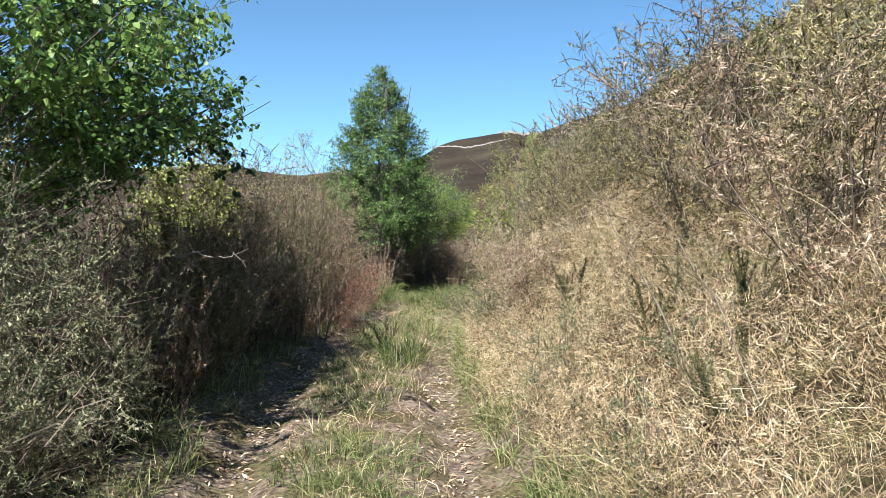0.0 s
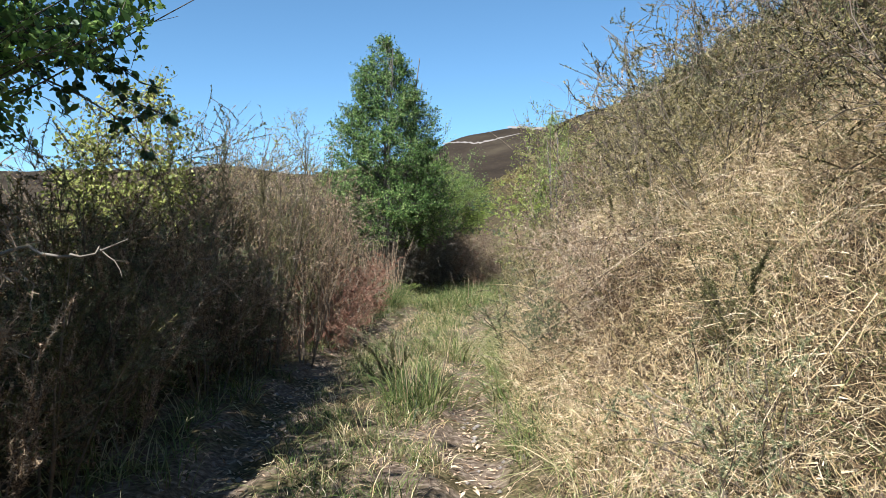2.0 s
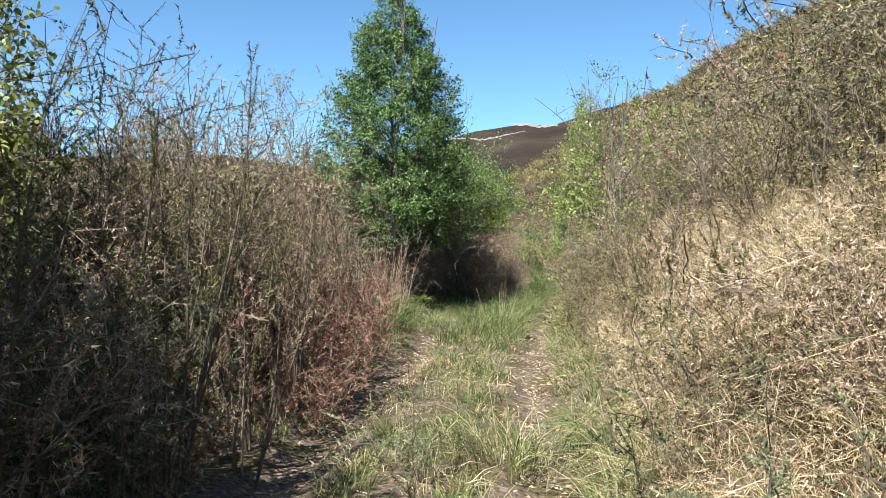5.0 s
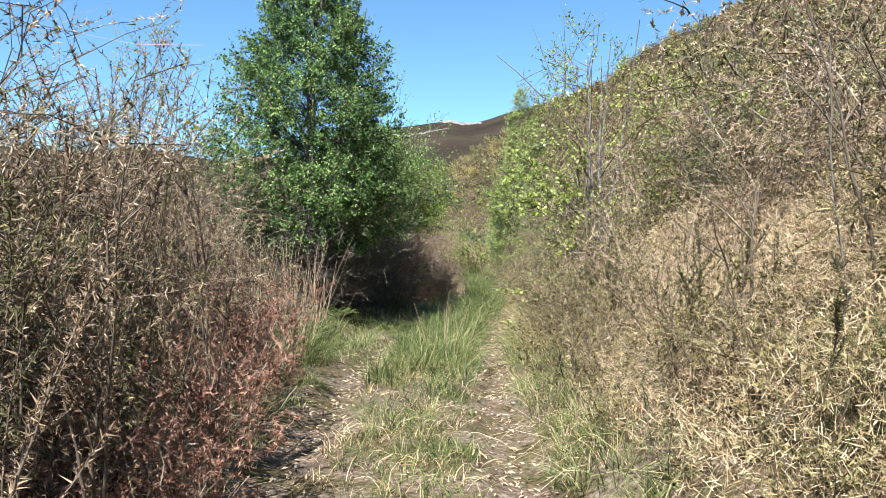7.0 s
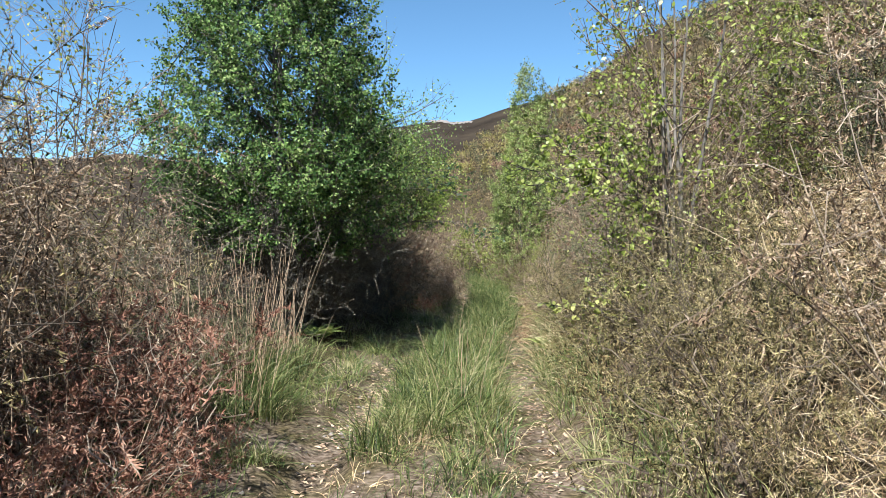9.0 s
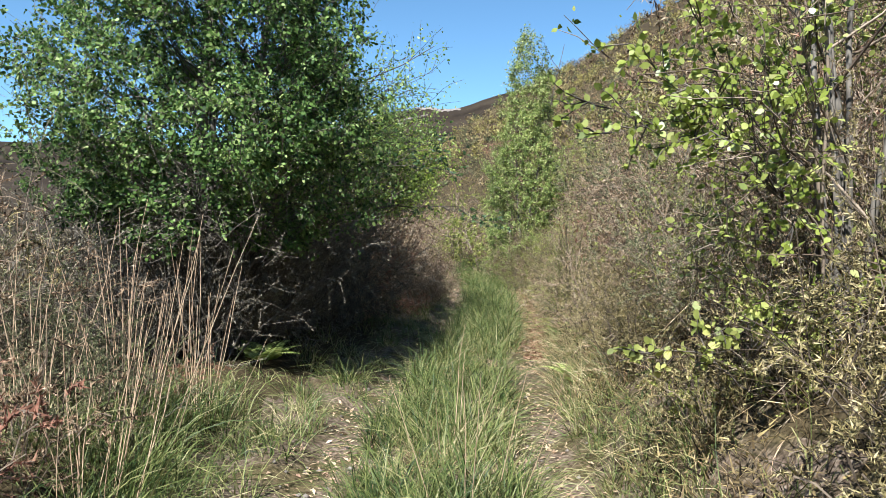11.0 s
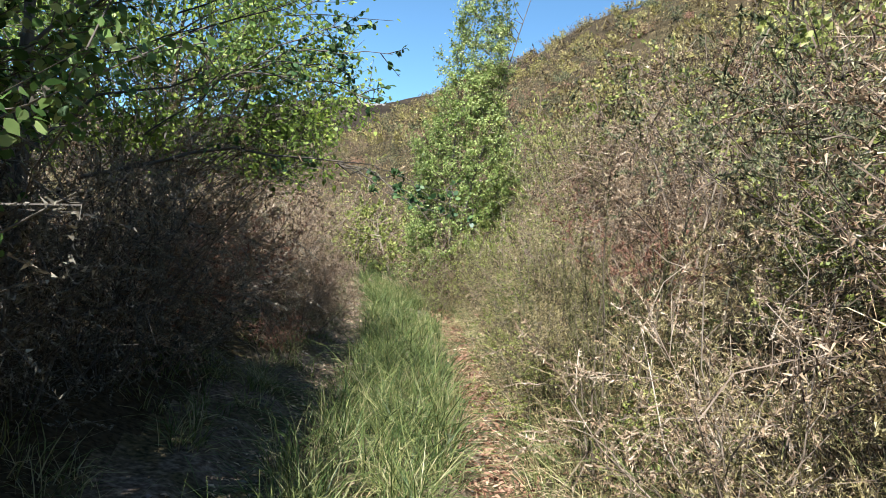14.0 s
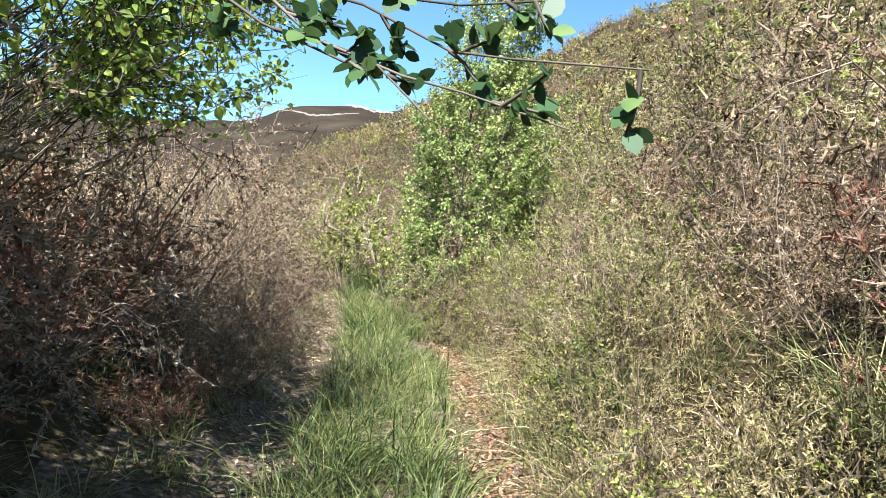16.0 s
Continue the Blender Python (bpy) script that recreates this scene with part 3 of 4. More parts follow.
def snag(name, seed, h, n, label, mat=M_TWIG, twigs=3):
    """Bare upright dead stems."""
    rs = np.random.RandomState(seed)
    main = stems_of(rs, n, h, h * 0.35, 7, 0.08)
    br = spawn(rs, main, twigs, 0.3 * h, 0.4, 0.4, 5, 0.4, 0.12)
    ob = new(name)
    for line in main:
        mesh_ob("stem", *tubes(line[None], np.array([0.013]), 0.25, 5), mat, ob)
    for line in br:
        mesh_ob("twig", *tubes(line[None], np.array([0.006]), 0.3, 4), mat, ob)
    return tagged(ob, label, "dead tree")


stand(snag("dead_sapling", 111, 4.3, 3, "bare dead sapling with forked grey twigs", M_TWIG, 2), -4.7, 18.8)
stand(snag("bare_sapling", 112, 3.6, 3, "leafless thin sapling on the bank", M_TWIG, 4), 1.9, 18.2)
for n, (x, y, h) in enumerate(((1.75, 11.5, 1.3), (1.35, 13.3, 1.2), (2.3, 12.5, 1.5), (1.5, 9.4, 1.1))):
    stand(snag("bare_stalk", 116 + n, h, 3, "thin dark upright gorse stems in straw", M_STEM, 3), x, y)
stand(snag("bare_stalk", 115, 1.9, 2, "tall bare brown stalks on the bank", M_TWIG, 3), 3.2, 24.6)


def bough(seed, name, root, tips, twigs, size, sag, label, mat=M_BOUGH, thick=0.012, reach=0.2, lie=(0, -0.3, 0.8)):
    """Low bough that reaches towards the track, with round leaves."""
    rs = np.random.RandomState(seed)
    q = np.linspace(0, 1, 8)[None, :, None]
    lines = np.array(root) * (1 - q) + np.array(tips)[:, None] * q + np.array([0, 0, sag]) * np.sin(q * 3.14)
    lines[:, 1:-1] += rs.normal(0, 0.025, lines[:, 1:-1].shape)
    tw = spawn(rs, lines, twigs, reach, 0.6, 0.0, 4, 0.4)
    p, t = along(rs, tw, 8, 0.35)
    ob = new(name)
    mesh_ob("branchwork", *joined(tubes(lines, np.full(len(lines), thick), 0.3, 6), tubes(tw, np.full(len(tw), 0.004), 0.5, 4)), M_DARKTWIG, ob)
    mesh_ob("foliage", *round_leaves(rs, p, size, t, lie), mat, ob)
    tagged(ob, label, "branch")


bough(120, "oak_bough", (-0.9, 25.5, 1.5), [(0.8, 25.1, 1.8)], 8, 0.045, 0.12, "dark leafy oak limb reaching over the track", thick=0.016)
bough(123, "oak_bough", (0.76, 25.15, 1.79), [(1.29, 24.45, 1.47), (1.46, 24.38, 1.48), (1.53, 24.32, 1.56), (1.42, 24.45, 1.66), (1.2, 24.65, 1.62)], 6, 0.035, 0.02, "dark leafy oak bough hanging low over the track", thick=0.0045, reach=0.085)
bough(124, "oak_bough", (-0.2, 25.9, 2.3), [(1.1, 25.5, 2.65), (0.9, 25.2, 2.75), (1.0, 25.0, 2.2), (0.75, 25.3, 2.45)], 9, 0.045, 0.12, "dark leafy oak bough high over the track", thick=0.008)
bough(121, "leafy_bough", (-3.3, 7.2, 2.7), [(-1.95, 7.5, 2.15), (-2.1, 7.6, 1.98), (-2.0, 7.4, 2.3)], 12, 0.06, 0.1, "dark leafy bough at the edge of the broad tree")

bough(122, "birch_spray", (1.6, 18.1, 1.65), [(0.43, 17.68, 2.03), (0.55, 17.7, 1.9), (0.63, 17.75, 2.3), (0.83, 17.65, 2.5), (0.88, 17.7, 2.1), (1.08, 17.75, 2.6), (0.98, 17.6, 1.88), (1.28, 17.7, 2.3), (1.38, 17.6, 1.75), (1.33, 17.55, 1.5), (1.53, 17.7, 2.5), (0.78, 17.9, 2.0), (1.13, 17.8, 2.1), (1.23, 17.6, 2.05), (0.98, 17.85, 2.35), (1.43, 17.7, 2.1)],
      10, 0.037, 0.1, "spray of bright yellow-green birch leaves over the bank", M_FRESH, 0.004, 0.18, (-0.6, -1.0, 0.4))
bough(125, "bramble_spray", (1.45, 18.0, 0.75), [(0.75, 17.75, 1.0), (1.0, 17.7, 1.08), (1.2, 17.6, 1.12), (0.9, 18.0, 0.95), (1.3, 17.9, 1.15)], 6, 0.042, 0.08, "low arching bramble spray with broad green leaves", M_LIME, 0.003, 0.14, (-0.3, -0.5, 1.0))


def bleached(seed, points, radius):
    rs = np.random.RandomState(seed)
    pts = np.array(points, float)
    k = np.linspace(0, len(pts) - 1, 14)
    line = np.stack([np.interp(k, np.arange(len(pts)), pts[:, i]) for i in range(3)], 1)[None] + rs.normal(0, 0.02, (1, 14, 3))
    ob = new("dead_branch")
    mesh_ob("stick", *tubes(line, np.array([radius]), 0.4, 6), M_PALETWIG, ob, smooth_faces=True)
    for t in spawn(rs, line, 2, 0.16, 0.7, 0.0, 5, 0.3, 0.2):
        mesh_ob("twig", *tubes(t[None], np.array([radius * 0.5]), 0.3, 4), M_PALETWIG, ob)
    tagged(ob, "bleached crooked dead branch lying in the gorse", "branch")


bleached(131, [(-2.15, 6.1, 1.27), (-1.85, 6.07, 1.33), (-1.7, 6.1, 1.28), (-1.58, 6.15, 1.36)], 0.009)
def stalk(seed, points, radius, mat, twigs, label):
    """One long dry stem with a few short side twigs."""
    rs = np.random.RandomState(seed)
    pts = np.array(points, float)
    k = np.linspace(0, len(pts) - 1, 10)
    line = np.stack([np.interp(k, np.arange(len(pts)), pts[:, i]) for i in range(3)], 1)[None] + rs.normal(0, 0.008, (1, 10, 3))
    ob = new("dry_stalk")
    mesh_ob("stem", *tubes(line, np.array([radius]), 0.4, 6), mat, ob, smooth_faces=True)
    for t in spawn(rs, line, twigs, 0.22, 0.6, 0.3, 5, 0.3, 0.15):
        mesh_ob("twig", *tubes(t[None], np.array([radius * 0.5]), 0.3, 4), mat, ob)
    tagged(ob, label, "stalk", "dry stalks on the bank")


STALK_L = "long thin dry stalk leaning out of the bank"
stalk(151, [(1.28, 3.8, 0.62), (1.0, 3.9, 1.3), (0.66, 4.0, 1.9)], 0.005, M_TWIG, 2, STALK_L)
stalk(152, [(1.36, 3.0, 0.6), (1.15, 3.2, 1.15), (0.93, 3.4, 1.62)], 0.005, M_TWIG, 2, STALK_L)
stalk(153, [(1.66, 12.6, 0.8), (1.44, 12.45, 1.5), (1.08, 12.4, 2.57)], 0.009, M_STEM, 5, STALK_L)
stalk(154, [(1.7, 12.8, 0.8), (1.4, 12.7, 1.75), (1.3, 12.6, 2.5)], 0.007, M_PALETWIG, 4, STALK_L)
stalk(155, [(1.75, 18.0, 1.2), (1.6, 17.8, 2.6), (1.15, 17.4, 3.0), (0.5, 17.2, 3.45)], 0.009, M_TWIG, 6, "drooping bare branch of a leafless sapling")
bleached(133, [(-0.1, 28.6, 0.5), (0.15, 28.4, 0.95), (0.3, 28.3, 1.2), (0.35, 28.3, 1.6)], 0.012)


def gorse_stems(seed, x, y, h, w, n, label="upright dark spiny gorse stems in the dry grass", mat=M_SPINE):
    """Upright stems with side shoots, all bristling with short spines."""
    rs = np.random.RandomState(seed)
    main = stems_of(rs, n, h * 1.15, w, 7, 0.07, 0.3)
    shoots = spawn(rs, main, 9, 0.2 * h + 0.06, 0.55, 0.35, 4, 0.25, 0.1)
    ob = new("gorse_plant")
    for line in main:
        mesh_ob("stem", *tubes(line[None], np.array([0.004 + 0.003 * h]), 0.3, 5), M_STEM, ob)
    for line in shoots:
        mesh_ob("shoot", *tubes(line[None], np.array([0.003]), 0.4), M_STEM, ob)
    p1, t1 = along(rs, main, 420, 0.2)
    p2, t2 = along(rs, shoots, 150, 0.0)
    mesh_ob("foliage", *scraps(rs, np.concatenate([p1, p2]), 0.02 + 0.003 * h, 0.12, np.concatenate([t1, t2]) * 0.5, 0.8), mat, ob)
    ob.matrix_basis = pose(x, y, float(land(x, y)) - 0.05)
    return tagged(ob, label, "gorse", "upright gorse plants")


for n, (x, y, h, w, k) in enumerate(((-2.0, 10.5, 2.15, 0.9, 7), (-1.85, 11.6, 1.85, 0.7, 5), (-2.35, 9.4, 2.0, 0.9, 6), (-2.6, 8.0, 1.7, 0.9, 6), (-2.2, 6.6, 1.45, 0.8, 6), (-1.9, 13.4, 1.6, 0.7, 5), (-2.6, 14.6, 2.1, 0.8, 6),
                                     (2.2, 23.6, 1.45, 0.7, 7), (2.6, 24.6, 1.1, 0.7, 5), (2.27, 21.0, 1.4, 0.8, 6), (0.95, 12.0, 0.7, 0.5, 5), (1.25, 13.6, 0.9, 0.6, 5), (1.3, 9.6, 0.75, 0.5, 4), (1.15, 6.2, 0.6, 0.5, 4),
                                     (1.3, 4.6, 0.6, 0.5, 5), (1.6, 5.3, 0.7, 0.5, 4), (1.25, 15.4, 0.9, 0.6, 5), (1.5, 17.0, 1.0, 0.7, 5), (2.4, 10.4, 1.5, 0.9, 6), (2.2, 19.0, 1.2, 0.7, 5), (1.25, 3.2, 0.55, 0.5, 5), (1.5, 3.8, 0.6, 0.5, 5), (1.6, 9.0, 0.7, 0.5, 5), (1.15, 11.0, 0.6, 0.5, 5), (-0.72, 9.6, 0.4, 0.5, 5))):
    gorse_stems(400 + n, x, y, h, w, k)
for n, (x, y, h, w, k) in enumerate(((-1.75, 12.5, 2.1, 0.8, 6), (-2.1, 13.1, 2.3, 0.9, 7), (-1.7, 14.0, 1.8, 0.8, 6), (-2.45, 12.0, 2.4, 0.9, 7), (-2.2, 15.0, 1.9, 0.8, 6), (-1.75, 11.0, 1.5, 0.7, 6),
                                     (-2.0, 9.9, 1.5, 0.8, 7), (-2.15, 8.9, 1.6, 0.9, 7), (-2.4, 7.9, 1.5, 0.9, 7), (-2.1, 7.2, 1.2, 0.8, 7), (-2.6, 6.6, 1.4, 0.9, 7), (-2.1, 5.9, 1.1, 0.8, 7))):
    gorse_stems(450 + n, x, y, h, w, k, "tall withered gorse with brown bristling stems", M_BROWNLEAF)

# ---- bushes along the valley side ----
rs = np.random.RandomState(5)
for n, y in enumerate(np.arange(3.2, 20.5, 0.7)):
    for row, off in enumerate((1.85, 3.0, 4.6)):
        s = -(off + rs.uniform(-0.15, 0.4))
        yy = y + rs.uniform(-0.35, 0.35)
        u = rs.uniform()
        if yy < 11.5:
            kind = "gorse" if u < (0.55 if yy > 5.5 else 0.85) else "dry"
        else:
            kind = "red" if row == 0 and u < 0.45 else "dry" if u < 0.62 else "dull" if u < 0.8 else "gorse"
        if row > 1 and (n + row) % 2:
            continue
        big = (0.78, 0.95, 1.2, 1.35)[row] * rs.uniform(0.85, 1.15)
        if 11.3 < yy < 17 and row in (0, 1):
            place("tall" if u < 0.45 else "tall_olive", float(track_x(yy)) + s - (0.35 if row == 0 else 0), yy, rs.uniform(0.82, 0.95) if row == 0 else rs.uniform(0.95, 1.1), rs.uniform(0, 360))
            continue
        if row == 0 and yy > 15.2:
            s -= 0.75
        place(kind + ("_far" if row > 1 or (row == 1 and yy < 15) else ""), float(track_x(yy)) + s, yy, big, rs.uniform(0, 360))
for x, y, size in ((-2.9, 9.3, 0.95), (-3.1, 10.6, 0.95), (-3.1, 11.9, 1.1), (-3.4, 13.2, 1.2)):
    place("gorse", x, y, size, x * 90)
place("gorse", -0.72, 10.9, 0.42, 20, 0.02)
for y in np.arange(3.0, 21, 0.45):
    u, s = rs.uniform(), rs.uniform(1.5, 1.9) + (0.35 if y > 15 else 0)
    kind = ("gorse" if u < (0.6 if y > 5.5 else 0.9) else "dry") if y < 11.5 else ("red" if u < 0.45 else "dry" if u < 0.7 else "gorse")
    place(kind, float(track_x(y)) - s, y, rs.uniform(0.42, 0.62), rs.uniform(0, 360))
for x, y, size in ((-1.75, 13.2, 1.0), (-2.0, 14.2, 1.1), (-1.85, 15.2, 1.0), (-2.1, 16.0, 1.1), (-1.7, 12.3, 0.8), (-2.2, 17.0, 1.0)):
    place("red", x, y, size, x * 160)
for n, y in enumerate(np.arange(10.2, 17.5, 0.42)):
    place("red" if n % 3 else "dry", float(track_x(y)) - 1.3 - 0.12 * (n % 2), y, 0.34 + 0.05 * (n % 4), n * 77)
# ---- thicket past the tall tree ----
for n, y in enumerate(np.arange(22.2, 33, 0.8)):
    for row, off in enumerate((2.2, 3.3, 5.2)):
        yy = y + rs.uniform(-0.3, 0.3)
        if row == 2 and n % 2:
            continue
        u = rs.uniform()
        kind = "thicket" if yy < 25.2 else ("dry" if u < 0.8 else "red")
        place(kind + ("_far" if row == 2 else ""), float(track_x(yy)) - off - rs.uniform(0, 0.3), yy, (0.85 if yy < 25.2 else 1.3, 1.1 if yy < 25.2 else 0.85, 1.3 if yy < 25.2 else 0.8)[row] * rs.uniform(0.85, 1.15), rs.uniform(0, 360))
for y in np.arange(33.5, 46, 1.3):
    for off in (1.8, 3.6, 6.0):
        yy = y + rs.uniform(-0.5, 0.5)
        place("dull_far" if rs.uniform() < 0.6 else "dry_far", float(track_x(yy)) - off - rs.uniform(0, 0.8), yy, rs.uniform(0.9, 1.35), rs.uniform(0, 360))
for x, y, size in ((-2.3, 22.0, 0.7), (-1.6, 22.8, 0.7), (-1.2, 23.4, 0.8), (-0.85, 24.4, 0.85), (-0.6, 25.4, 0.85), (-0.3, 26.2, 0.75)):
    place("thicket", x, y, size, x * 200)
# ---- where the track is lost in the growth ----
for y in np.arange(37.5, 50, 1.3):
    for off in (-0.9, 0.5, 1.4):
        u = rs.uniform()
        place("dull_far" if u < 0.4 else "dry_far" if u < 0.7 else "lime_far", float(track_x(y)) + off + rs.uniform(-0.4, 0.4), y + rs.uniform(-0.5, 0.5), rs.uniform(0.7, 1.2), rs.uniform(0, 360))
# ---- bank and hillside ----
for y in np.arange(3.5, 46, 1.0):
    for row, off in enumerate((1.65, 2.5, 3.7)):
        yy = y + rs.uniform(-0.5, 0.5)
        if yy < 13.2 and row == 0:
            continue
        u = rs.uniform()
        if yy < 15:
            kind = "dull" if u < 0.68 else "gorse" if u < 0.78 else "dry"
        else:
            if 22 < yy <= 26:
                kind = "dull" if u < 0.25 else "dry" if u < 0.65 else "red" if u < 0.8 else "gorse" if u < 0.86 else "lime"
            elif yy > 26:
                kind = "dull" if u < 0.28 else "dry" if u < 0.5 else "red" if u < 0.56 else "gorse" if u < 0.61 else "lime"
            else:
                kind = "dull" if u < 0.36 else "dry" if u < 0.68 else "red" if u < 0.78 else "gorse" if u < 0.86 else "dull" if u < 0.94 else "lime"
        big = (0.72, 0.85, 0.95, 1.05, 1.1, 1.2, 1.3)[row] * rs.uniform(0.8, 1.2)
        if yy > 15:
            big *= (1.05, 1.3, 1.45)[row]
        place(kind + ("_far" if row > 1 or yy > 36 else ""), float(track_x(yy)) + off + rs.uniform(-0.2, 0.5), yy, big, rs.uniform(0, 360), 0.1)
for n in range(56):
    yy, s = rs.uniform(13.5, 36), rs.uniform(1.3, 1.65)
    u = rs.uniform()
    place("dull" if u < 0.65 or yy < 17 else "lime", float(track_x(yy)) + s, yy, rs.uniform(0.32, 0.6), rs.uniform(0, 360), 0.05)
for n in range(34):
    yy, s = rs.uniform(25, 38), rs.uniform(1.1, 1.5)
    u = rs.uniform()
    place("dull" if u < 0.25 else "dry" if u < 0.6 else "red" if u < 0.7 else "lime", float(track_x(yy)) + s, yy, rs.uniform(0.35, 0.65), rs.uniform(0, 360), 0.05)
for n in range(16):
    yy = rs.uniform(26.5, 36)
    place("dry" if n % 3 else "red", float(track_x(yy)) - rs.uniform(1.25, 1.5), yy, rs.uniform(0.45, 0.7), rs.uniform(0, 360), 0.05)
for n in range(26):
    yy, s = rs.uniform(2.6, 9), rs.uniform(1.35, 4.2)
    place("gorse" if n % 3 else "dull", float(track_x(yy)) + s, yy, rs.uniform(0.25, 0.48), rs.uniform(0, 360), 0.03)
for x, y, size in ((3.75, 32.4, 0.75), (4.35, 32.9, 0.95), (3.8, 33.6, 0.9), (4.9, 33.6, 1.0), (2.5, 37.0, 1.5), (3.2, 36.2, 1.5), (3.7, 35.3, 1.1), (2.0, 38.0, 1.5), (4.2, 35.5, 1.0), (4.9, 37.5, 1.2), (5.6, 36.5, 1.1), (4.4, 33.5, 0.8), (6.2, 39, 1.2)):
    place("lime_far", x, y, size, x * 100, 0.1)
for kind, x, y, size in (("dull", 2.9, 9.6, 1.1), ("dry", 3.3, 10.6, 1.2), ("dull", 2.75, 11.5, 1.05), ("dull", 3.6, 8.9, 1.2), ("dry", 3.0, 8.3, 0.8), ("lime", 3.4, 8.2, 0.8), ("dull", 3.2, 12.6, 1.1), ("dry", 2.7, 13.4, 1.0)):
    place(kind, x, y, size, x * 130, 0.1)
for x, y, size in ((2.45, 10.6, 1.25), (2.9, 11.6, 1.2), (3.3, 9.4, 1.3)):
    place("gorse", x, y, size, x * 70, 0.1)
for n in range(16):
    yy, s = 3.2 + n * 0.45 + rs.uniform(-0.2, 0.2), rs.uniform(1.25, 2.6)
    u = rs.uniform()
    place("dull" if u < 0.45 else "gorse" if u < 0.7 else "dry", float(track_x(yy)) + s, yy, rs.uniform(0.24, 0.42), rs.uniform(0, 360))
for x, y, size in ((2.75, 22.6, 0.8), (2.05, 20.2, 0.7)):
    place("lime", x, y, size, x * 170, 0.1)
for kind, x, y, size in (("dull", 3.6, 32.8, 0.8), ("dry", 3.9, 33.6, 0.9), ("lime", 3.35, 33.4, 0.7), ("lime", 4.3, 33.9, 0.9), ("dull", 3.75, 31.2, 0.65), ("dry", 3.4, 34.4, 0.7)):
    place(kind, x, y, size, x * 210, 0.1)
for n in range(22):
    yy, s = rs.uniform(7.6, 13), rs.uniform(1.15, 1.8)
    place(("dry", "dull", "gorse", "dry")[n % 4], float(track_x(yy)) + s, yy, rs.uniform(0.34, 0.56), rs.uniform(0, 360), 0.03)
for x, y, size in ((3.5, 30.2, 0.35), (3.35, 29.5, 0.28), (3.12, 30.1, 0.2), (3.05, 29.5, 0.17), (3.2, 30.8, 0.2), (2.5, 26.9, 0.16)):
    place("red", x, y, size, x * 50, 0.02)


def scrub(seed, name, n, mat, size, box, label, tall=0.9, m=16, per=38):
    """Many rounded shrubs of fine bristling twigs on the slope, in one mesh."""
    rs = np.random.RandomState(seed)
    y0, y1, s0, s1 = box
    y, s = rs.uniform(y0, y1, n), s0 + (s1 - s0) * rs.beta(1, 1.6, n)
    h = tall * rs.uniform(0.45, 1.25, n)
    a, q = rs.uniform(0, 6.283, (n, m)), np.sqrt(rs.uniform(0, 1, (n, m)))
    d = np.stack([np.cos(a) * q * 0.75, np.sin(a) * q * 0.75, 1.05 - 0.5 * q * q], -1).reshape(-1, 3)
    x = track_x(y) + s
    root = np.repeat(np.column_stack([x, y, land(x, y) - 0.05]), m, 0)
    lines = grow(rs, root + d * [0.15, 0.15, 0], d, np.repeat(h, m) * rs.uniform(0.7, 1.1, n * m), 4, 0.14, 0.02)
    p, t = along(rs, lines, per, 0.12)
    p = p + rs.normal(0, 0.05, p.shape)
    V, F = scraps(rs, p, size, 0.36, t * 0.6)
    tagged(mesh_ob(name, V, F, mat), label, "shrubs", kind="stuff")
    return ribbons(rs, lines, 0.004)


wood = [scrub(201, "olive_scrub", 520, M_DULL, 0.05, (2, 80, 4.6, 26), "olive-brown scrub covering the hillside"),
        scrub(202, "withered_scrub", 380, M_BROWNLEAF, 0.05, (2, 80, 4.6, 26), "withered brown scrub on the hillside"),
        scrub(203, "rusty_scrub", 90, M_REDLEAF, 0.05, (14, 60, 5, 20), "rust-red withered scrub on the hillside", 0.7),
        scrub(204, "yellow_green_scrub", 110, M_LIME, 0.05, (13, 32, 4.6, 9.5), "yellow-green leafy scrub on the hillside", 1.1),
        scrub(205, "dark_scrub", 130, M_GORSE, 0.05, (4, 60, 4.6, 22), "dark green gorse scrub on the hillside", 0.8),
        scrub(206, "valley_scrub", 120, M_DULL, 0.06, (44, 80, -14, -1.6), "olive scrub beyond the bend of the track", 1.2),
        scrub(207, "golden_scrub", 800, M_GOLD, 0.15, (16, 110, 7, 46), "golden-olive scrub high on the hillside", 0.9, 8, 15),
        scrub(208, "brown_scrub", 900, M_HEATH, 0.16, (16, 120, 8, 48), "brown heathy scrub high on the hillside", 0.9, 8, 15),
        scrub(209, "dusky_scrub", 350, M_GORSE, 0.15, (16, 110, 8, 46), "dark gorse scrub high on the hillside", 1.0, 8, 15)]
tagged(mesh_ob("scrub_twigs", *joined(*wood), M_STEM), "brown twigs of the hillside scrub", "twigs", kind="stuff")


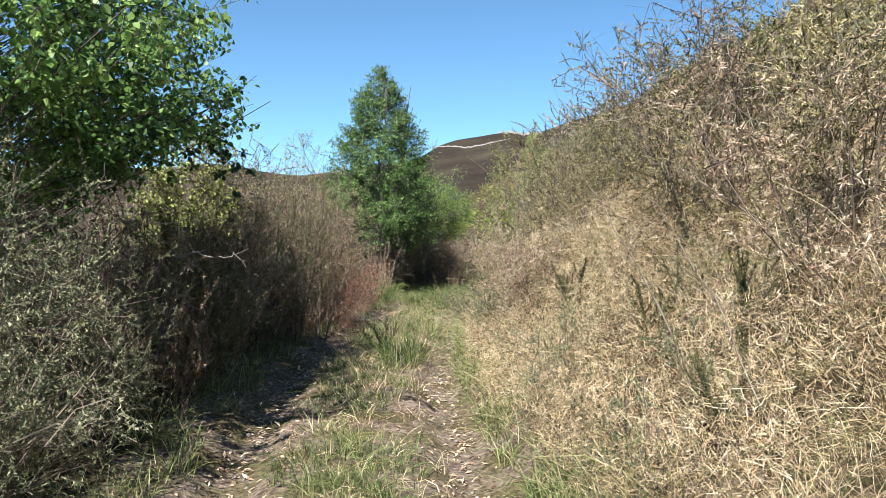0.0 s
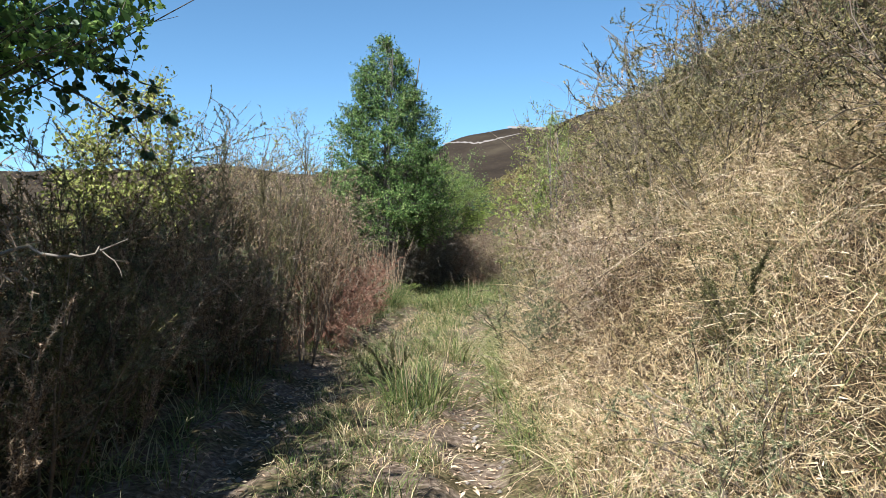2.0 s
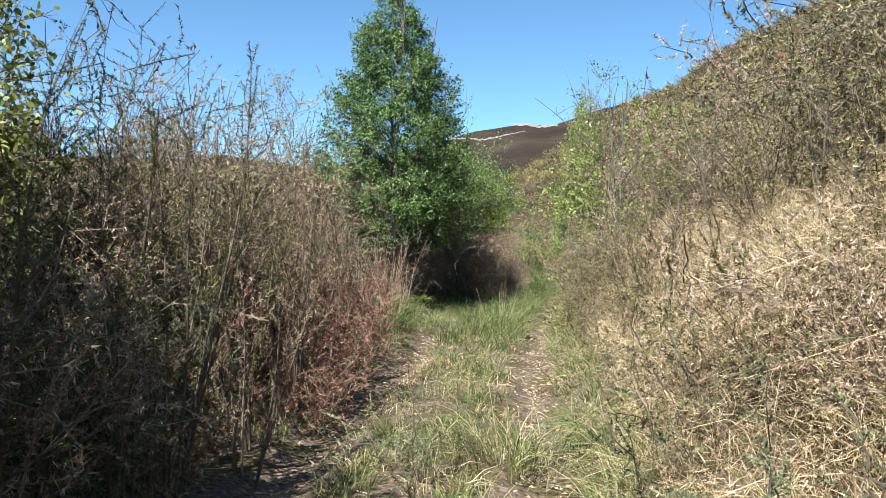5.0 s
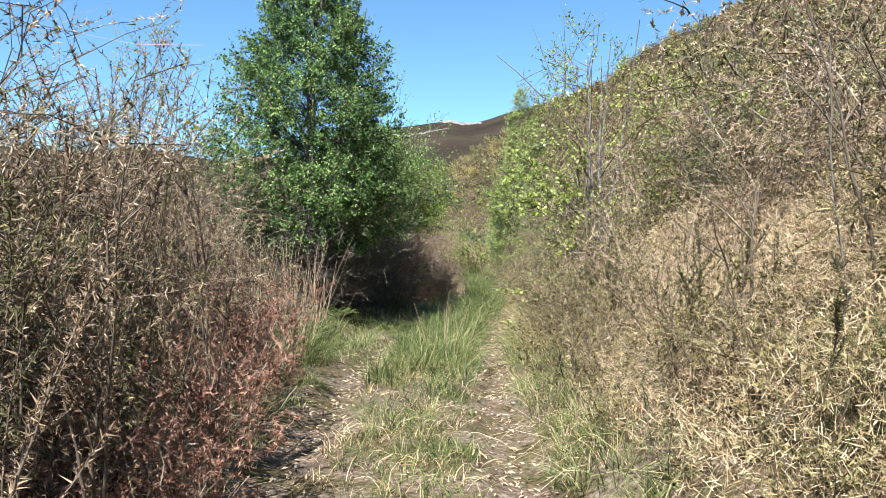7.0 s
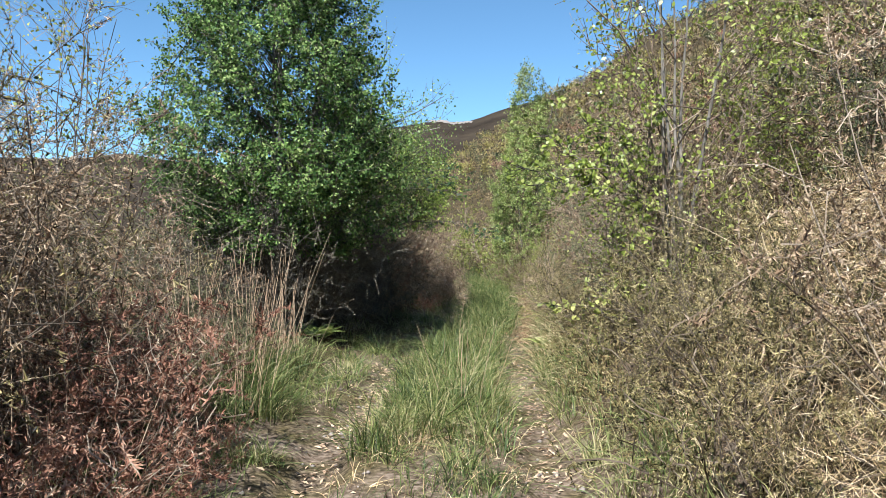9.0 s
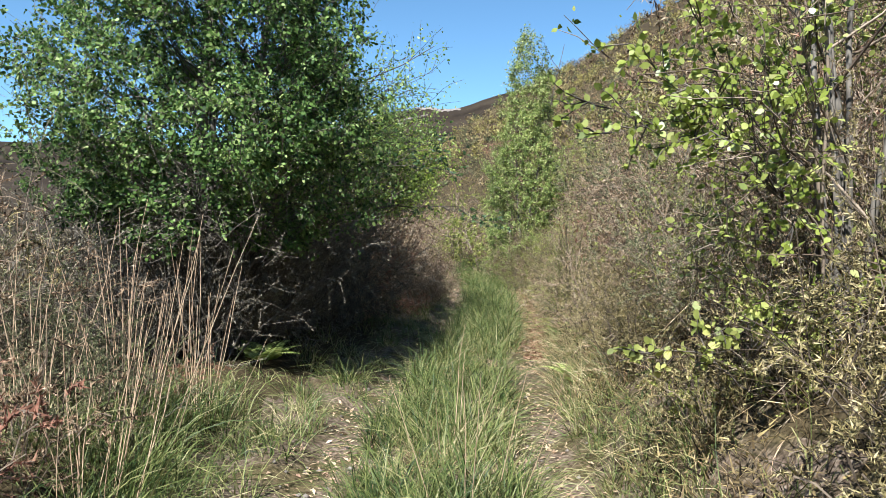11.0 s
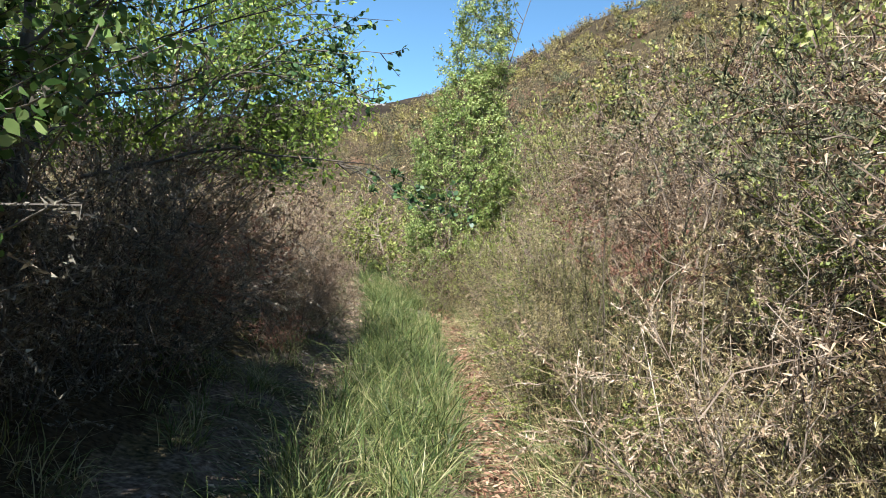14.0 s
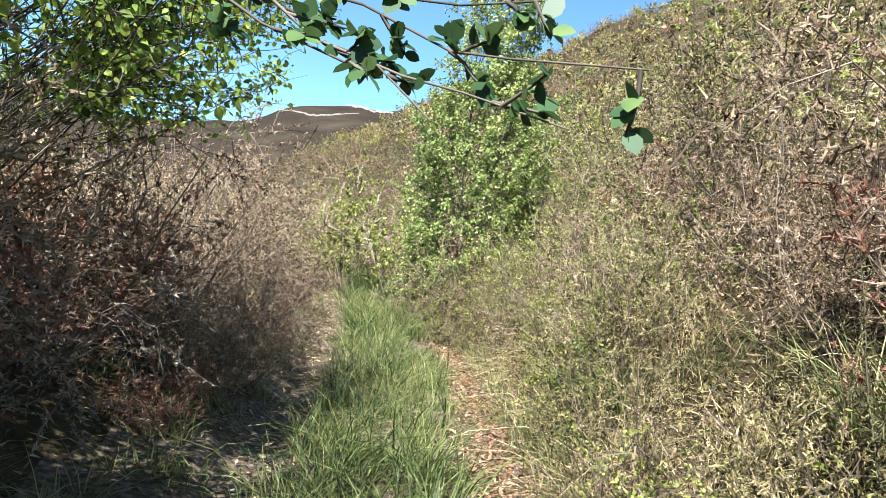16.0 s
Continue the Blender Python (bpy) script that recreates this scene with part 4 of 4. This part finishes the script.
# ---- grass ----
def tussocks(rs, centres, per, reach, length, width, droop):
    """Fountains of blades round centres (N, 2), tangled at the tips."""
    N = len(centres)
    c = np.repeat(centres, per, 0)
    a, q = rs.uniform(0, 6.283, N * per), np.sqrt(rs.uniform(0, 1, N * per))
    size = np.repeat(rs.uniform(0.6, 1.25, N), per)
    off = np.stack([np.cos(a), np.sin(a)], 1) * (q * reach * size)[:, None]
    xy = c + off
    s = xy[:, 0] - track_x(xy[:, 1])
    keep = (np.abs(np.abs(s) - 0.76) > 0.18 - 0.08 * smooth(18, 24, xy[:, 1]) * (s < 0)) | (rs.uniform(size=len(s)) < 0.03)
    xy, off, size = xy[keep], off[keep], size[keep]
    roots = np.column_stack([xy, land(xy[:, 0], xy[:, 1]) - 0.015])
    n = len(roots)
    out = np.column_stack([off / reach * 1.1, np.zeros(n)]) + np.array([-0.25, 0, 0]) * (s[keep] > 1.0)[:, None]
    return blades(rs, roots, length * size * rs.uniform(0.4, 1.15, n), width * rs.uniform(0.6, 1.3, n), 0.6, droop, 3, out)


def curls(rs, xy, mat_height, length, width):
    """Short curled scraps of dry grass, lying every way in a loose mat."""
    n = len(xy)
    p = np.column_stack([xy, land(xy[:, 0], xy[:, 1]) + mat_height * rs.uniform(0, 1, n) ** 0.7])
    d = unit(rs.normal(size=(n, 3)) + [-0.3, 0, 0.35])
    e = unit(np.cross(d, rs.normal(size=(n, 3))))
    side = unit(np.cross(d, e) + 0.5 * rs.normal(size=(n, 3)))
    L, w = (length * rs.uniform(0.5, 1.4, n))[:, None], (width * rs.uniform(0.6, 1.3, n))[:, None]
    bend = rs.uniform(0.2, 0.75, n)[:, None]
    rows = []
    for t in (0, 0.5, 1.0):
        m = p + L * (d * t + e * bend * (t * t - 0.15 * t))
        ww = w * (1 - 0.6 * t) / 2
        rows += [m - side * ww, m + side * ww]
    f = np.array([(0, 1, 3, 2), (2, 3, 5, 4)])
    return np.stack(rows, 1).reshape(-1, 3), (np.arange(n)[:, None, None] * 6 + f[None]).reshape(-1, 4)


def straws(rs, xy, mat_height, length, width):
    """A dense mat of short straw scraps."""
    xy = xy[lumps(xy[:, 0], xy[:, 1], 0.8, 12) + rs.normal(0, 0.12, len(xy)) > -0.1]
    n = len(xy)
    p = np.column_stack([xy, land(xy[:, 0], xy[:, 1]) + mat_height * rs.uniform(0, 1, n)])
    return scraps(rs, p, length, width, np.array([-0.3, 0, 0.3]), 0.8)


def spread(rs, n, y0, y1, s0, s1):
    y, s = rs.uniform(y0, y1, n), rs.uniform(s0, s1, n)
    return np.stack([track_x(y) + s, y], 1)


def grass(name, mat, V, F, label):
    return tagged(mesh_ob(name, V, F, mat), label, "grass", kind="stuff")


rs = np.random.RandomState(6)
grass("dry_grass", M_STRAW, *joined(tussocks(rs, spread(rs, 560, 1, 11, 1.15, 3.2), 28, 0.17, 0.36, 0.0034, 1.0), curls(rs, spread(rs, 90000, 2, 11, 1.08, 3.6), 0.42, 0.075, 0.0022)), "pale dry grass tussocks hanging over the bank")
grass("bank_green_grass", M_GREEN, *tussocks(rs, spread(rs, 210, 1.5, 13, 1.05, 2.4), 26, 0.15, 0.34, 0.004, 0.7), "green grass tufts among the straw of the bank")
grass("bank_grass", M_STRAW, *joined(tussocks(rs, spread(rs, 300, 10, 40, 1.1, 4.0), 28, 0.18, 0.36, 0.005, 0.95), curls(rs, spread(rs, 60000, 10.5, 16.5, 1.3, 3.6), 0.4, 0.07, 0.0026)), "dry grass between the shrubs of the bank")
grass("straw_mat", M_STRAW, *joined(straws(rs, spread(rs, 130000, 2, 10, 1.06, 3.8), 0.3, 0.055, 0.06), straws(rs, spread(rs, 65000, 9.5, 16.5, 1.3, 4.2), 0.34, 0.055, 0.07)), "matted straw and dry grass scraps covering the bank")
# straw under the shrubs coloured heather-brown, so its tone deepens shade in the gaps
grass("brown_mat", M_HEATH, *straws(rs, spread(rs, 50000, 16, 36, 1.06, 3.4), 0.3, 0.07, 0.1), "brown dead heather scraps under the shrubs")
grass("brown_grass", M_HEATH, *curls(rs, spread(rs, 12000, 16, 34, 1.05, 2.4), 0.25, 0.1, 0.0048), "brown dead grass under the shrubs")
grass("arching_grass", M_STRAW, *tussocks(rs, spread(rs, 150, 4.5, 11, 1.9, 3.8), 14, 0.14, 0.6, 0.0045, 1.3), "long arching straw hanging down the bank")
grass("golden_grass", M_GREEN, *joined(tussocks(rs, spread(rs, 420, 2.5, 13, 1.8, 6.5), 30, 0.18, 0.42, 0.005, 0.8), tussocks(rs, spread(rs, 520, 12, 30, 3.0, 9), 22, 0.22, 0.5, 0.007, 0.7)), "yellow-green and golden grass on the slope")
grass("slope_grass", M_STRAW, *tussocks(rs, spread(rs, 900, 2, 60, 4.5, 16.0), 14, 0.25, 0.45, 0.009, 0.8), "bleached grass on the hillside")
grass("centre_grass", M_GREEN, *joined(tussocks(rs, spread(rs, 330, -3, 17, -0.45, 0.45), 34, 0.13, 0.25, 0.006, 0.6), tussocks(rs, spread(rs, 520, 17, 41, -0.5, 0.5), 42, 0.13, 0.48, 0.008, 0.5)), "green and straw-tipped grass between the wheel ruts")
grass("tall_verge_grass", M_STRAW, *tussocks(rs, spread(rs, 170, 20.5, 32, 0.98, 1.9), 34, 0.15, 0.5, 0.0045, 0.7), "tall yellow grass at the foot of the bank")
grass("verge_tufts", M_GREEN, *tussocks(rs, spread(rs, 150, 20.5, 32, 0.98, 1.9), 34, 0.15, 0.5, 0.005, 0.6), "green grass tufts at the foot of the bank")
grass("rut_grass", M_STRAW, *tussocks(rs, spread(rs, 300, 1, 24, -0.55, 0.55), 24, 0.14, 0.2, 0.005, 0.8), "short dry grass between the ruts")
grass("verge_grass", M_GREEN, *joined(tussocks(rs, spread(rs, 420, 0, 42, 0.95, 1.4), 36, 0.15, 0.4, 0.008, 0.6), tussocks(rs, spread(rs, 330, 0, 40, -1.9, -0.98), 38, 0.15, 0.36, 0.008, 0.6)), "green grass along the edges of the track")


def rush(seed, x, y, h, n, label, mat=M_RUSH, green=True):
    """A tussock with tall straight stalks."""
    rs = np.random.RandomState(seed)
    ob = new("rush_tussock")
    z0 = float(land(x, y))
    roots = np.column_stack([rs.normal(0, 0.10, n), rs.normal(0, 0.10, n), np.zeros(n) - 0.02])
    head = np.column_stack([roots[:, :2] * 1.6, np.full(n, 1.0)]) + rs.normal(0, 0.07, (n, 3))
    for line in grow(rs, roots, head, h * rs.uniform(0.6, 1.1, n), 5, 0.05):
        mesh_ob("stalk", *tubes(line[None], np.array([0.0032]), 0.4), mat, ob)
    if green:
        m = 260
        r2 = np.column_stack([rs.normal(0, 0.16, m), rs.normal(0, 0.16, m), np.zeros(m) - 0.02])
        mesh_ob("foliage", *blades(rs, r2, 0.55 * rs.uniform(0.5, 1.1, m), np.full(m, 0.008), 0.4, 0.5, 4, r2 * 5), M_GREEN, ob)
    ob.matrix_basis = pose(x, y, z0)
    return tagged(ob, label, "grass", "rush tussocks")


def fern(seed, x, y, size, n):
    """Arching fronds with two rows of narrow leaflets."""
    rs = np.random.RandomState(seed)
    ob = new("fern")
    a = np.arange(n) * 2.4 + rs.uniform(0, 0.5, n)
    for line in grow(rs, np.zeros((n, 3)), np.column_stack([np.cos(a), np.sin(a), np.full(n, 1.3)]), size * rs.uniform(0.7, 1.1, n), 9, 0.04, -0.16):
        k = np.linspace(1.5, 8, 26)
        i = np.minimum(k.astype(int), 7)
        p = line[i] + (line[i + 1] - line[i]) * (k - i)[:, None]
        t = unit(line[i + 1] - line[i])
        side = unit(np.cross(t, [0, 0, 1.0]))
        up = np.cross(side, t)
        L = (size * 0.3 * (1 - (k - 1.5) / 7.2))[:, None]
        V = np.concatenate([np.stack([p, p + L * (0.5 * g * side + 0.35 * t + 0.05 * up), p + L * (g * side + 0.45 * t - 0.1 * up), p + L * (0.5 * g * side + 0.05 * t)], 1) for g in (-1, 1)]).reshape(-1, 3)
        frond = mesh_ob("frond", V, np.arange(len(V)).reshape(-1, 4), M_YOUNG, ob)
        mesh_ob("rib", *tubes(line[None], np.array([0.003]), 0.3), M_GREEN, frond)
    ob.matrix_basis = pose(x, y, float(land(x, y)) - 0.02)
    return tagged(ob, "fresh light green fern with arching fronds", "fern", "ferns")


for n, (x, y, size, k) in enumerate(((-1.3, 22.2, 0.5, 7), (1.6, 21.3, 0.45, 7))):
    fern(500 + n, x, y, size, k)

RUSH_L = "grass tussock with tall dry reddish stalks"
for n, (x, y, h, k) in enumerate(((-1.75, 19.4, 1.35, 26), (-1.5, 20.1, 1.2, 20), (-1.6, 18.2, 0.9, 14), (-2.1, 18.9, 1.2, 20), (0.12, 18.2, 0.95, 5), (0.2, 19.4, 0.9, 4), (-1.95, 15.2, 1.0, 10), (-0.45, 8.8, 0.6, 10), (-2.0, 19.9, 0.9, 8), (-1.65, 18.8, 0.8, 6), (3.35, 27.6, 0.6, 4), (3.6, 28.6, 0.6, 4), (3.3, 25.6, 0.5, 3), (3.95, 30.0, 0.5, 6), (3.8, 29.6, 0.4, 4), (4.1, 30.3, 0.4, 4), (-0.15, 11.5, 0.5, 5))):
    rush(140 + n, x, y, h, k, RUSH_L)

rs = np.random.RandomState(7)
n = 8500
y, s = rs.uniform(0, 95, n), 3.5 + 42 * rs.beta(1.0, 1.7, n)
k = 17
c = np.repeat(np.column_stack([track_x(y) + s, y]), k, 0) + rs.normal(0, 0.22, (n * k, 2))
p = np.column_stack([c, land(c[:, 0], c[:, 1]) + np.abs(rs.normal(0, 0.18, n * k))])
tagged(mesh_ob("heather", *leaves(rs, p, 0.12, 0.2, 0.2, np.array([0, 0, 1.2]), 0.8), M_HEATH), "brown and olive heather covering the hillside", "heather", kind="stuff")

# ---- long bent stalks over the bank ----
rs = np.random.RandomState(8)
c = spread(rs, 260, 2, 34, 1.6, 3.8)
roots = np.column_stack([c, land(c[:, 0], c[:, 1])])
lines = grow(rs, roots, np.column_stack([rs.normal(-0.5, 0.5, 260), rs.normal(0, 0.5, 260), np.full(260, 1.1)]), rs.uniform(0.45, 1.0, 260), 8, 0.10, -0.12)
grass("bent_stalks", M_STRAW, *tubes(lines, np.full(260, 0.0019), 0.5), "long bent straw stalks rising from the bank")

# ---- litter and stones in the ruts ----
rs = np.random.RandomState(9)
n = 9000
y = rs.uniform(-2, 40, n)
x = track_x(y) + rs.choice([-0.76, 0.76], n) + rs.normal(0, 0.14, n)
p = np.column_stack([x, y, land(x, y) + 0.006])
tagged(mesh_ob("leaf_litter", *leaves(rs, p, 0.055, 0.35, 3.0), M_RUSH), "dead leaves and straw lying in the ruts", "litter", kind="stuff")


n = 6000
y = rs.uniform(24, 34, n)
x = track_x(y) + 0.85 + rs.normal(0, 0.17, n)
p = np.column_stack([x, y, land(x, y) + 0.01])
tagged(mesh_ob("red_litter", *leaves(rs, p, 0.06, 0.35, 2.0), M_REDLEAF), "reddish dead bracken scraps in the rut", "litter", kind="stuff")


def stones():
    rs = np.random.RandomState(10)
    n = 900
    y = rs.uniform(-2, 40, n)
    x = track_x(y) + rs.choice([-0.76, 0.76], n) + rs.normal(0, 0.15, n)
    r = 0.012 + 0.03 * rs.beta(1, 4, n)
    shape = np.array([(1, 0, 0), (0, 1, 0), (-1, 0, 0), (0, -1, 0), (0, 0, 0.7), (0, 0, -0.6)])
    tri = np.array([(0, 1, 4), (1, 2, 4), (2, 3, 4), (3, 0, 4), (1, 0, 5), (2, 1, 5), (3, 2, 5), (0, 3, 5)])
    V = np.column_stack([x, y, land(x, y) + 0.3 * r])[:, None] + shape[None] * r[:, None, None] * rs.uniform(0.6, 1.3, (n, 6, 1))
    tagged(mesh_ob("gravel", V, (np.arange(n)[:, None, None] * 6 + tri[None]).reshape(-1, 3), M_SCREE), "small pale stones in the wheel ruts", "gravel", kind="stuff")


stones()
